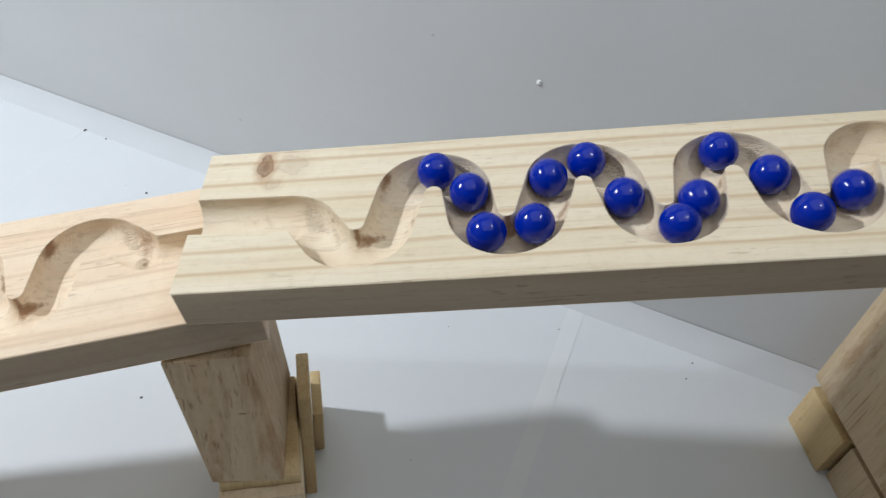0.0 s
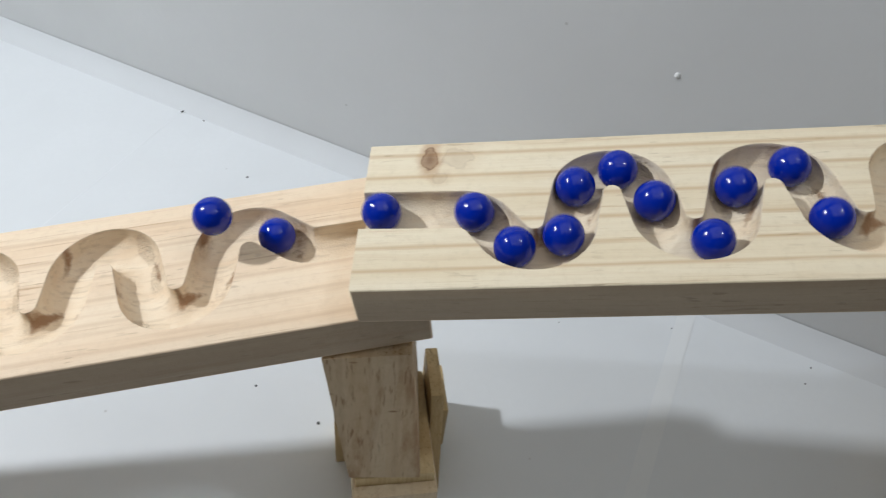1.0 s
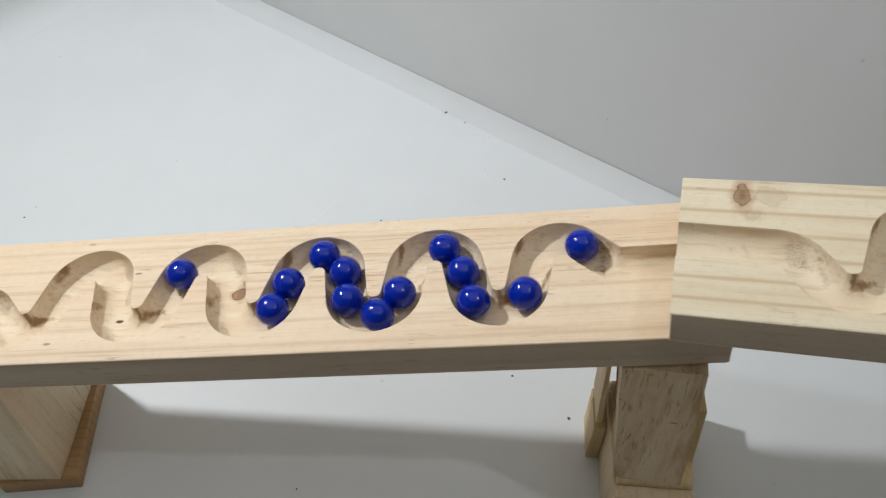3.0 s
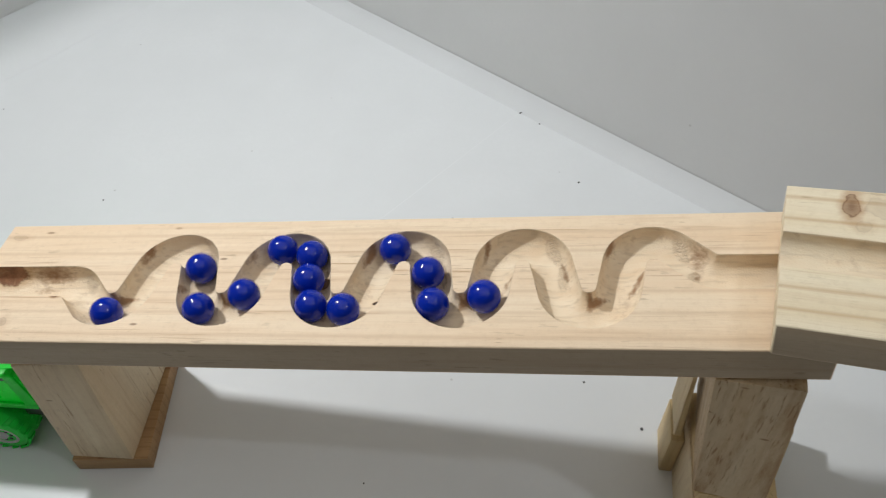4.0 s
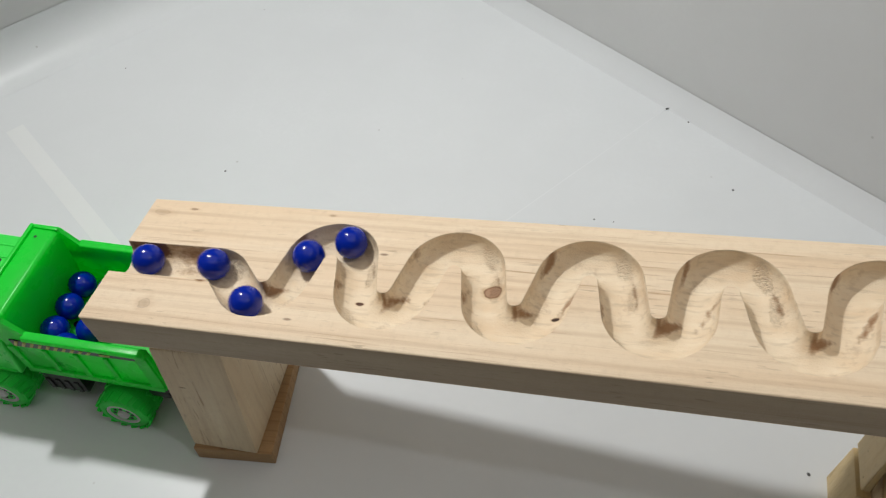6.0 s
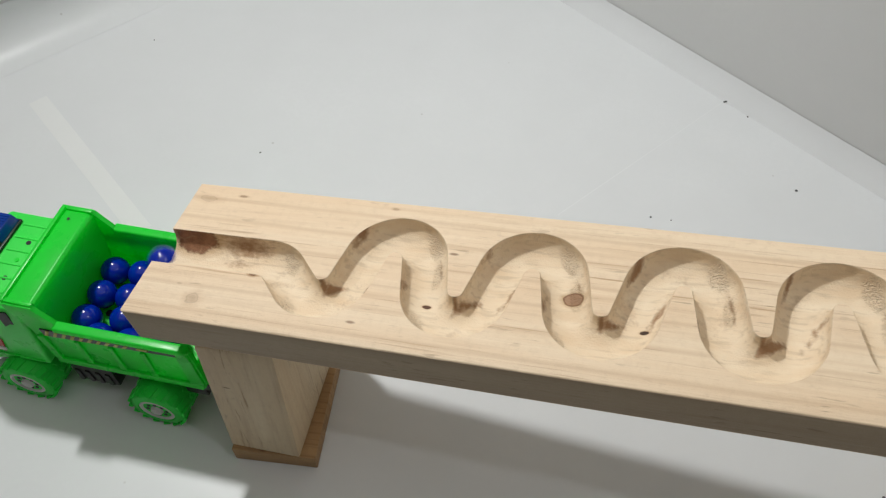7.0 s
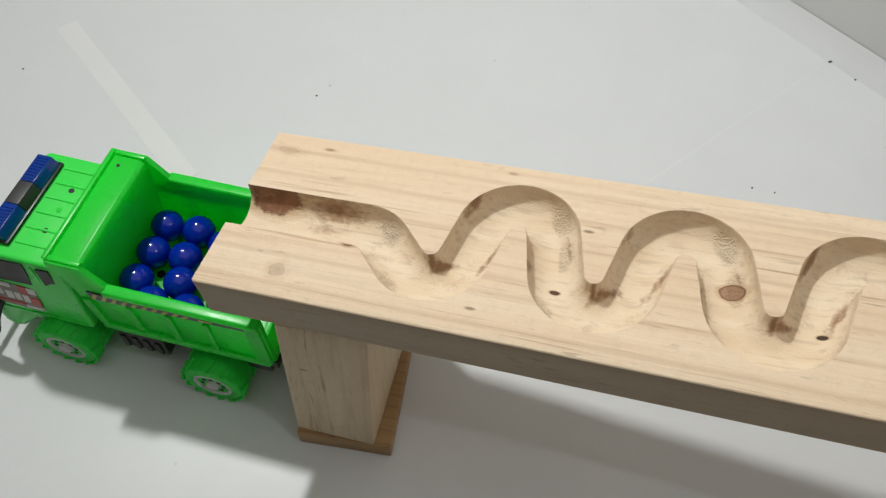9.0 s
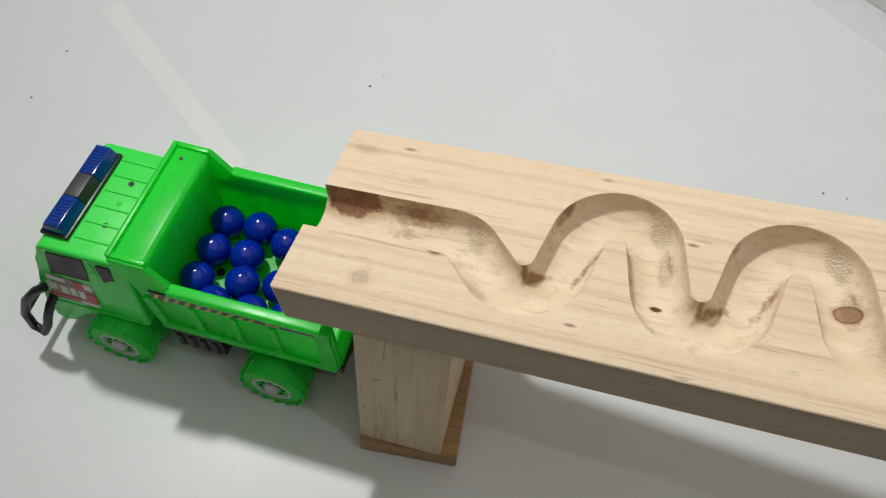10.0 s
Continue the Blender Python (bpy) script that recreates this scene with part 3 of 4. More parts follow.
def board_matrix(x, y, z, yaw, pitch, roll):
    return Matrix.Translation((x, y, z)) @ Matrix.Rotation(radians(yaw), 4, "Z") @ Matrix.Rotation(-radians(pitch), 4, "Y") @ Matrix.Rotation(radians(roll), 4, "X")


def wear(me, key, spots):
    """Store how worn each place of the mesh is: 1.3 at the middle of a spot, 0 well outside it."""
    co = np.array([v.co for v in me.vertices])
    best = np.zeros(len(co))
    for x, y, z, rx, ry, turn, *force in spots:
        p = co - (x, y, z)
        c, sn = math.cos(radians(turn)), math.sin(radians(turn))
        a, b = p[:, 0] * c + p[:, 1] * sn, -p[:, 0] * sn + p[:, 1] * c
        d = np.sqrt((a / rx) ** 2 + (b / ry) ** 2 + (p[:, 2] / 0.009) ** 2)
        best = np.maximum(best, np.clip(1.5 - d, 0, 1.3) * (force[0] if force else 1))
    me.attributes.new(key, "FLOAT", "POINT").data.foreach_set("value", best.astype(np.float32))


def grooved_board(name, line, length, thick, m, mat, inner, worn, label, skew=0.0):
    """A board whose top carries a round-bottomed groove from end to end; its top is z = 0, its near edge y = 0."""
    tan = np.gradient(line, axis=0)
    tan /= np.hypot(*tan.T)[:, None]
    nor = np.column_stack([-tan[:, 1], tan[:, 0]])
    nor[0], nor[-1] = (0, 1), (0, 1)
    prof = [(-HALF - 0.0003, 0.0), (-HALF, -0.0005), (-HALF, -0.0012)]
    for k in range(1, 14):
        a = math.pi * k / 14
        prof.append((-HALF * math.cos(a), -0.0012 - (DEPTH - 0.0012) * math.sin(a) ** 0.84))
    prof += [(HALF, -0.0012), (HALF, -0.0005), (HALF + 0.0003, 0.0)]
    rng = random.Random(len(line))
    bm = bmesh.new()
    grid = []
    for i, (p, n) in enumerate(zip(line, nor)):
        row = []
        wob = 0.00012 * math.sin(i * 0.9) + rng.uniform(-0.0001, 0.0001)
        for o, z in prof:
            deep = min(1.0, -z / 0.003)
            q = p + n * (o + wob * deep)
            row.append(bm.verts.new((q[0] + (skew * (1 - q[0] / 0.05) * (q[1] / WIDE) if q[0] < 0.05 else 0), q[1], z + wob * deep)))
        grid.append(row)
    for a, b in zip(grid, grid[1:]):
        for k in range(len(prof) - 1):
            bm.faces.new((a[k], b[k], b[k + 1], a[k + 1])).material_index = 1
    f0, f1 = bm.verts.new((0, 0, 0)), bm.verts.new((length, 0, 0))
    b0, b1 = bm.verts.new((skew, WIDE, 0)), bm.verts.new((length, WIDE, 0))
    g0, g1 = bm.verts.new((0, 0, -thick)), bm.verts.new((length, 0, -thick))
    c0, c1 = bm.verts.new((skew, WIDE, -thick)), bm.verts.new((length, WIDE, -thick))
    front = [r[0] for r in grid]
    back = [r[-1] for r in grid]
    bm.faces.new([f0, f1] + front[::-1])
    bm.faces.new(back + [b1, b0])
    # Near face: the darker pine that has shade in its colour.
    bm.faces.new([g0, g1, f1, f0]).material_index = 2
    bm.faces.new([c1, c0, b0, b1])
    bm.faces.new([c0, c1, g1, g0])
    bm.faces.new([g0, f0] + grid[0] + [b0, c0])
    bm.faces.new([c1, b1] + grid[-1][::-1] + [f1, g1])
    bm.normal_update()
    edges = [e for e in bm.edges if e.verts[0] in (f0, f1, b0, b1, g0, g1, c0, c1) and e.verts[1] in (f0, f1, b0, b1, g0, g1, c0, c1)]
    bmesh.ops.bevel(bm, geom=edges, offset=0.0007, segments=2, affect="EDGES", profile=0.5)
    ob = part(name, bm, mat, smooth=True)
    ob.data.materials.append(inner)
    wear(ob.data, "scorch", worn[0])
    wear(ob.data, "torn", worn[1])
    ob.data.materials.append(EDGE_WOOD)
    ob.matrix_world = m
    return tagged(ob, label, "marble run", "grooved boards")


LOWER_M, UPPER_M = board_matrix(*LOWER_POSE), board_matrix(*UPPER_POSE)
grooved_board("grooved_board", LOWER_LINE, 0.401, 0.0200, LOWER_M, LOWER_WOOD, ROUTED_LOWER, LOWER_WEAR, "pale pine board with winding groove, sloping to a toy truck", skew=0.002)
grooved_board("grooved_board", UPPER_LINE, 0.402, 0.0185, UPPER_M, UPPER_WOOD, ROUTED_UPPER, UPPER_WEAR, "pale pine board with winding groove, resting on the lower board")


# ---- supports ----
def block(name, mat, parent, x0, x1, y0, y1, z0, z1, taper=None, label="", bevel=0.0008):
    bm = bmesh.new()
    box(bm, x0, x1, y0, y1, z0, z1, bevel, 2, taper)
    return part(name, bm, mat, parent, label, smooth=True)


def sloped_top(ob, above, start, lift, slope):
    """Cut the top of a block to the slope of the board that rests on it."""
    for v in ob.data.vertices:
        if v.co.z > above:
            v.co.z += lift + (v.co.x - start) * slope


post = empty("support_post", pose(-0.319, 0.205, 0, 0, 0, 5.0), "pale wooden block on a brown base plate under the board", "support", "supports")
plate = block("base_plate", BROWN_WOOD, post, -0.0181, 0.0254, -0.0039, 0.0740, 0.0, 0.0120, label="brown wooden base plate")
plate.rotation_euler = (0, 0, radians(4.4))
rest = block("upright_block", POST_WOOD, post, -0.0180, 0.0182, -0.0030, 0.0700, 0.0125, 0.0985, (0.0002, 0.0002, 0.0068, 0.0), bevel=0.0012)
sloped_top(rest, 0.09, -0.018, 0.0008, 0.125)

mid = empty("support_post", pose(0.015, 0.212, 0), "stacked wooden offcuts with a stained upright block", "support", "supports")
block("base_block", POST_WOOD, mid, -0.0125, 0.0275, -0.0075, 0.060, 0.0, 0.0465, bevel=0.0012)
block("wedge", YELLOW_WOOD, mid, -0.0115, 0.0265, -0.0015, 0.055, 0.0465, 0.0550, (0.0, -0.0005, 0.0, 0.0), label="thin wooden shim")
upright = block("upright_block", ROUGH_WOOD, mid, -0.0143, 0.0190, -0.0020, 0.058, 0.0555, 0.1460, (-0.0100, -0.0080, 0.0085, 0.0), label="rough brown-stained wooden block", bevel=0.0010)
upright.rotation_euler = (0, 0, radians(-5))
sloped_top(upright, 0.13, -0.024, -0.0040, 0.125)
block("side_plate", YELLOW_WOOD, mid, 0.0278, 0.0337, 0.014, 0.060, 0.0, 0.068, (-0.0005, 0.0, 0.018, 0.0))
block("side_plate", YELLOW_WOOD, mid, 0.0339, 0.0395, 0.040, 0.068, 0.0, 0.0385)
block("rear_block", YELLOW_WOOD, mid, -0.0200, -0.0128, 0.0345, 0.060, 0.0, 0.0372)
block("rear_block", YELLOW_WOOD, mid, -0.0196, -0.0150, 0.0355, 0.060, 0.0412, 0.1330, (-0.0030, -0.0080, 0, 0))

far = empty("support_post", pose(0.345, 0.20, 0), "tall wooden block on pale and brown offcuts", "support", "supports")
tall = block("upright_block", ROUGH_WOOD, far, -0.0065, 0.062, -0.060, 0.0415, 0.0420, 0.2120, bevel=0.0030)
sloped_top(tall, 0.2, -0.0065, 0.0130, 0.17)
block("side_block", YELLOW_WOOD, far, -0.0065, 0.0100, 0.0015, 0.0380, 0.0, 0.0365, bevel=0.0016)
block("base_block", BROWN_WOOD, far, 0.0110, 0.060, -0.050, 0.040, 0.0, 0.0415)
block("base_block", ROUGH_WOOD, far, -0.0010, 0.0090, -0.050, -0.001, 0.0, 0.0330)

# ---- the truck ----
MM = 0.001
TRUCK_M = pose(-0.42, 0.2407, 0, 0, 0, 4.0)
truck = empty("toy_truck", TRUCK_M, "bright green plastic toy dump truck with an open bed", "toy truck")


def scaled(outline):
    return [(x * MM, z * MM) for x, z in outline]


bm = bmesh.new()
slab(bm, scaled([(-21.5, 31), (-52, 30), (-56, 27), (-62, 16), (-65, 13.5), (-71.5, 10.5), (-74, 16), (-73, 30), (-69.5, 48), (-67.5, 56), (-64.5, 66), (-60.5, 75.5), (-57.5, 77.5), (-21.5, 77.5)]), -0.0285, 0.0285, 0.0018, 3)
for v in bm.verts:
    low = min(1.0, max(0.0, (0.056 - v.co.z) / 0.016))
    v.co.y *= 1 + 0.10 * low * low * (3 - 2 * low)
cab = part("cab", bm, GREEN, truck, smooth=True)
for name, outline in (("side_window", [(-61, 56.3), (-42.2, 57.7), (-39.3, 75.3), (-55.8, 74.4)]), ("side_window", [(-34.6, 60), (-28.2, 60.3), (-27.8, 74.6), (-34, 73.8)])):
    for y in (-0.0289, 0.0287):
        bm = bmesh.new()
        slab(bm, scaled(outline), y - 0.0003, y + 0.0003)
        part(name, bm, GLASSY, cab, "dark window print")
for x0, z0, x1, z1 in ((-37.0, 34.0, -36.0, 74.0), (-66.5, 33.5, -23.5, 34.5)):
    for sgn in (-1, 1):
        bm = bmesh.new()
        y = sgn * (0.0288 if z1 > 60 else 0.0315)
        box(bm, x0 * MM, x1 * MM, y - 0.0004, y + 0.0004, z0 * MM, z1 * MM, 0.0002, 1)
        part("door_crease", bm, GREEN, cab)
bm = bmesh.new()
slab(bm, scaled([(-66.2, 38), (-43.5, 38), (-43.5, 54), (-62, 54)]), -0.0318, -0.0313)
for v in bm.verts:
    if v.co.z > 0.05:
        v.co.y += 0.0024
sticker = part("side_sticker", bm, PRINT_GREY, cab, "red and white printed sticker")
for x0, x1, z0, z1, mat in ((-59, -50, 51.5, 54, WHITE), (-46, -41.5, 48.5, 54, RED), (-41.5, -37.5, 50, 54, WHITE), (-54, -50.5, 43.5, 48.5, WHITE), (-49.5, -46.5, 43.5, 48.5, WHITE), (-45.5, -42.5, 43, 48, WHITE), (-60, -55.5, 45, 49, WHITE), (-42, -37.5, 42, 47, RED), (-46, -37.5, 38.8, 40.5, WHITE), (-61, -46, 40.3, 41.6, RED)):
    bm = bmesh.new()
    box(bm, (x0 - 5.5) * MM, (x1 - 5.5) * MM, -0.0321, -0.0315, z0 * MM, z1 * MM)
    for v in bm.verts:
        v.co.y += 0.0024 * max(0.0, v.co.z - 0.038) / 0.016
    part("printed_bar", bm, mat, sticker)
for k in range(6):
    bm = bmesh.new()
    y = (-20 + 8.2 * k) * MM
    box(bm, -0.0465, -0.0225, y - 0.0006, y + 0.0006, 0.0773, 0.0780, 0.0003, 1)
    part("roof_rib", bm, GREEN, cab)
for y in (10.4, -0.6, -11.8):
    bm = bmesh.new()
    lathe(bm, [(0.0013, 0.0774), (0.0013, 0.0777)], 12, "Z")
    hole = part("roof_hole", bm, BLACK if y != -0.6 else BED_GREEN, cab, "small round hole")
    hole.location = (-0.0372, y * MM, 0)

bm = bmesh.new()
box(bm, -0.0600, -0.0475, -0.023, 0.023, 0.0775, 0.0793, 0.0008)
bar = part("light_bar", bm, BLACK, truck, "black roof light bar with blue lenses", smooth=True)
for y0, y1, mat, nm in ((-22, -6.2, LAMP_BLUE, "blue_lens"), (6.2, 22, LAMP_BLUE, "blue_lens"), (-6.1, 6.1, SMOKED, "centre_cover")):
    bm = bmesh.new()
    box(bm, -0.0592, -0.0483, y0 * MM, y1 * MM, 0.0793, 0.0842, 0.0006, 2, (0.0022, -0.0022, 0.0006 if y0 < -10 else 0, -0.0006 if y1 > 10 else 0))
    lens = part(nm, bm, mat, bar, smooth=True)
    if mat is LAMP_BLUE:
        for k in range(8):
            bm = bmesh.new()
            y = (y0 + 1.6 + k * 1.65) * MM
            box(bm, -0.0565, -0.0510, y, y + 0.0006, 0.0841, 0.0845)
            part("lens_rib", bm, mat, lens)

bm = bmesh.new()
box(bm, -0.0755, -0.0690, -0.031, 0.031, 0.0125, 0.0240, 0.0022, 3)
part("bumper", bm, GREEN, truck, smooth=True)
bm = bmesh.new()
for sgn in (-1, 1):
    tube(bm, [(-0.066, sgn * 0.0325, 0.0470), (-0.0705, sgn * 0.0345, 0.0445), (-0.0770, sgn * 0.0370, 0.0370), (-0.0815, sgn * 0.0388, 0.0255), (-0.0800, sgn * 0.0402, 0.0165),
              (-0.0745, sgn * 0.0412, 0.0155), (-0.0710, sgn * 0.0400, 0.0220), (-0.0690, sgn * 0.0380, 0.0290), (-0.0670, sgn * 0.0350, 0.0350), (-0.0660, sgn * 0.0310, 0.0380)], 0.0021)
tube(bm, [(-0.0815, -0.0388, 0.0255), (-0.0835, 0.0, 0.0255), (-0.0815, 0.0388, 0.0255)], 0.0015)
part("bull_bar", bm, BLACK, truck, "black plastic bull bar", smooth=True)


# The bed: floor with side walls, headboard and tail as parts of it.
BED_Z = 0.0460
bm = bmesh.new()
box(bm, -0.0125, 0.0675, -0.0285, 0.0285, BED_Z - 0.003, BED_Z, 0.0008)
bed = part("dump_bed", bm, BED_GREEN, truck, "open green dump bed")
bm = bmesh.new()
lathe(bm, [(0.0020, BED_Z - 0.0001), (0.0020, BED_Z + 0.0003)], 14, "Z")
hole = part("floor_hole", bm, BLACK, bed, "small dark round hole")
hole.location = (0.003, -0.0035, 0)
side = [(-13, 38), (-15.5, 67), (-23.2, 84.5), (-23.2, 87.5), (-7.5, 87.5), (0.4, 75.5), (67.5, 76.5), (69, 46), (66.8, 39.5)]
for y0 in (-0.0310, 0.0285):
    sgn = -1 if y0 < 0 else 1
    face = y0 if y0 < 0 else y0 + 0.0025
    bm = bmesh.new()
    slab(bm, scaled(side), y0, y0 + 0.0025, 0.0006)
    wall = part("side_wall", bm, BED_GREEN, bed, smooth=True)

    def proud(name, outline, height, mat, parent, label="", bevel=0.0004):
        """A raised piece on the outer face of the side wall."""
        c = bmesh.new()
        ends = sorted((face - sgn * 0.0004, face + sgn * height))
        slab(c, scaled(outline), ends[0], ends[1], bevel, 2)
        return part(name, c, mat, parent, label, smooth=True)
    for x in (7, 25, 42):
        proud("side_rib", [(x - 1.8, 44.5), (x + 1.8, 44.5), (x + 1.3, 64.5 + x * 0.05), (x - 1.3, 64.5 + x * 0.05)], 0.0012, BED_GREEN, wall)
    proud("side_ledge", [(-12.6, 39.0), (66.6, 40.6), (68.3, 45.2), (-12.2, 43.6)], 0.0014, BED_GREEN, wall)
    proud("tail_post", [(60.5, 44.5), (68.2, 45.5), (66.6, 75.5), (60.5, 75.0)], 0.0013, BED_GREEN, wall)
    proud("front_post", [(-13.0, 43.0), (-8.8, 43.5), (-10.5, 64.0), (-15.0, 63.0)], 0.0012, BED_GREEN, wall)
    bm = bmesh.new()
    yl = y0 - 0.0022 if y0 < 0 else y0 - 0.0004
    slab(bm, scaled([(-1.5, 72.4), (67.3, 74.2), (67.3, 77.6), (-1.0, 76.2)]), yl, yl + 0.0051, 0.0011, 3)
    part("rail", bm, BED_GREEN, wall, smooth=True)
    band = proud("hazard_stripe", [(-10, 64.6), (60, 69.3), (63, 69.4), (63, 71.8), (-10.5, 70.2)], 0.0006, BLACK, wall, "black and yellow hazard stripe sticker", 0.0)
    for k in range(10):
        x = -9.6 + k * 4.6
        lo, hi = 65.2 + (x + 10) * 0.066, 69.7 + (x + 10) * 0.02
        proud("yellow_chevron", [(x, lo), (x + 1.9, lo + 0.1), (x + 4.2, hi), (x + 2.3, hi)], 0.0009, YELLOW, band, "", 0.0)
    proud("printed_bar", [(40, 69.2), (46, 69.6), (46, 70.8), (40, 70.4)], 0.0009, YELLOW, band, "", 0.0)
bm = bmesh.new()
slab(bm, scaled([(-12.6, 38), (-10.0, 84), (-11, 85.6), (-22, 85.6), (-22, 87.4), (-9.4, 87.4), (-7.9, 86.4), (-7.7, 84), (-10.2, 45), (-10.4, 38)]), -0.0286, 0.0286, 0.0006)
part("headboard", bm, BED_GREEN, bed, smooth=True)
bm = bmesh.new()
box(bm, -0.0240, -0.0217, -0.0300, 0.0300, 0.0842, 0.0892, 0.0008)
for y in (-0.0300, 0.0277):
    box(bm, -0.0217, -0.0074, y, y + 0.0023, 0.0862, 0.0888, 0.0007)
part("headboard_rim", bm, BED_GREEN, bed, smooth=True)
bm = bmesh.new()
lathe(bm, [(0.0008, 0.0873), (0.0008, 0.0876)], 12, "Z")
hole = part("ledge_hole", bm, BLACK, bed, "small dark round hole")
hole.location = (-0.0175, 0.0225, 0)
bm = bmesh.new()
box(bm, 0.0650, 0.0680, -0.0285, 0.0285, 0.0395, 0.0640, 0.0006)
part("tailgate", bm, BED_GREEN, bed, smooth=True)

bm = bmesh.new()
box(bm, -0.055, 0.066, -0.015, 0.015, 0.020, 0.0378, 0.001)
chassis = part("chassis", bm, BLACK, truck, "black plastic chassis", smooth=True)
for sgn in (-1, 1):
    bm = bmesh.new()
    y = sorted((sgn * 0.0150, sgn * 0.0285))
    box(bm, -0.0135, 0.0105, y[0], y[1], 0.0145, 0.0378, 0.0012)
    for k in range(4):
        box(bm, -0.0120 + k * 0.0057, -0.0092 + k * 0.0057, y[0] - 0.0008, y[1] + 0.0008, 0.0155, 0.0260, 0.0004, 1)
    part("side_tank", bm, BLACK, truck, "black ribbed tank box", smooth=True)
    bm = bmesh.new()
    box(bm, 0.014, 0.068, y[0], y[1], 0.0320, 0.0378, 0.0008)
    box(bm, 0.052, 0.064, y[0], y[1], 0.0255, 0.0330, 0.0012)
    part("frame_rail", bm, BLACK, truck, smooth=True)


LUG_BM = bmesh.new()
box(LUG_BM, -0.0018, 0.0018, -0.0036, 0.0036, -0.0006, 0.0007, 0.0005, 2)
LUG = bpy.data.meshes.new("tread_lug")
LUG_BM.to_mesh(LUG)
LUG_BM.free()
LUG.materials.append(TYRE_GREEN)


def wheel(x, sgn):
    bm = bmesh.new()
    w = 0.0175
    lathe(bm, [(0.0093, -w / 2 + 0.0010), (0.0099, -w / 2), (0.0132, -w / 2 + 0.0003), (0.0146, -w / 2 + 0.0016), (0.0150, -w / 2 + 0.0035), (0.0150, w / 2 - 0.0035), (0.0146, w / 2 - 0.0016), (0.0132, w / 2 - 0.0003), (0.0099, w / 2), (0.0093, w / 2 - 0.001)], 48)
    tyre = part("wheel", bm, TYRE_GREEN, truck, "chunky green plastic wheel", smooth=True)
    tyre.location = (x, sgn * 0.0297, 0.0157)
    for k in range(16):
        for sd in (-1, 1):
            a = 2 * math.pi * (k + (0.5 if sd > 0 else 0)) / 16
            lug = new("tread_lug", LUG)
            lug.parent = tyre
            lug.matrix_local = Matrix.Rotation(a, 4, "Y") @ Matrix.Translation((0, sd * 0.0052, 0.0150)) @ Matrix.Rotation(0.3 * sd, 4, "Z")
    bm = bmesh.new()
    f = sgn * (w / 2 - 0.0003)
    lathe(bm, [(0.0095, f - sgn * 0.002), (0.0095, f), (0.0084, f + sgn * 0.0003), (0.0076, f - sgn * 0.0008), (0.0035, f - sgn * 0.0008), (0.0030, f + sgn * 0.0008), (0.0018, f + sgn * 0.0008)], 40)
    rim = part("rim", bm, RIM_GREY, tyre, "pale grey wheel rim", smooth=True)
    for k in range(8):
        c = bmesh.new()
        a = 2 * math.pi * k / 8
        lathe(c, [(0.0010, f - sgn * 0.0006), (0.0009, f - sgn * 0.0003)], 10)
        hole = part("rim_hole", c, BLACK, tyre, "small dark rim hole")
        hole.location = (0.0052 * math.cos(a), 0, 0.0052 * math.sin(a))


for wx in (-0.0386, 0.0361):
    for sg in (-1, 1):
        wheel(wx, sg)

# ---- specks, pale strips and crumbs on the panels ----
SPECKS = [(-0.602, 0.365, 0.9), (-0.599, 0.325, 0.9), (-0.418, 0.406, 1.1), (-0.150, 0.423, 0.9), (-0.060, 0.473, 1.4), (-0.049, 0.298, 1.0), (-0.014, 0.271, 1.5),
          (-0.170, 0.214, 0.8), (0.294, 0.284, 0.9), (0.285, 0.273, 0.9), (-0.552, 0.497, 0.8), (-0.095, 0.537, 1.0), (0.213, 0.320, 0.7), (-0.137, 0.424, 0.7), (0.140, 0.330, 0.6)]
for x, y, r in SPECKS:
    bm = bmesh.new()
    bmesh.ops.create_icosphere(bm, subdivisions=1, radius=r * MM * 0.75)
    for v in bm.verts:
        v.co += Vector(noise.noise_vector(v.co * 900 + Vector((x * 50, y * 50, 0)))) * r * 0.0003
        v.co.z = max(v.co.z * 0.5, -0.0002)
    ob = part("dust_speck", bm, DUST)
    ob.location = (x, y, 0.0003)
    tagged(ob, "tiny dark grey speck of dirt on the floor", "speck", "floor specks")
bm = bmesh.new()
box(bm, -0.0035, 0.0035, -0.0007, 0.0007, 0, 0.0006, 0.0002, 1)
ob = part("dust_speck", bm, DUST)
ob.matrix_world = pose(-0.110, 0.550, 0.0002, 0, 0, 40)
tagged(ob, "thin grey splinter lying on the floor by the strip", "speck", "floor specks")
bm = bmesh.new()
bmesh.ops.create_icosphere(bm, subdivisions=2, radius=0.0017)
for v in bm.verts:
    v.co += Vector(noise.noise_vector(v.co * 800)) * 0.0006
ob = part("crumb", bm, CRUMB)
ob.location = (0.1855, 0.3775, 0.157)
tagged(ob, "small white crumb stuck to the upright panel", "crumb")
# Two pale bands and a thin seam line, slightly lighter than the floor.
for a, b, w in (((-0.600, 0.410), (-0.4615, 0.320), 0.0135), ((0.262, 0.388), (0.142, 0.190), 0.011), ((-0.208, 0.408), (-0.108, 0.556), 0.0007)):
    d = Vector((b[0] - a[0], b[1] - a[1], 0))
    bm = bmesh.new()
    box(bm, 0, d.length, -w / 2, w / 2, 0.00005, 0.00025 if w > 0.002 else 0.00009)
    ob = part("pale_strip", bm, PALE_BAND if w > 0.012 else FAINT if w > 0.002 else SEAM)
    ob.matrix_world = Matrix.Translation((*a, 0)) @ Matrix.Rotation(math.atan2(d.y, d.x), 4, "Z")
    tagged(ob, "thin straight strip on the floor, slightly paler than it", "tape")

# ---- the marbles ----
RAD = 0.0076
bm = bmesh.new()
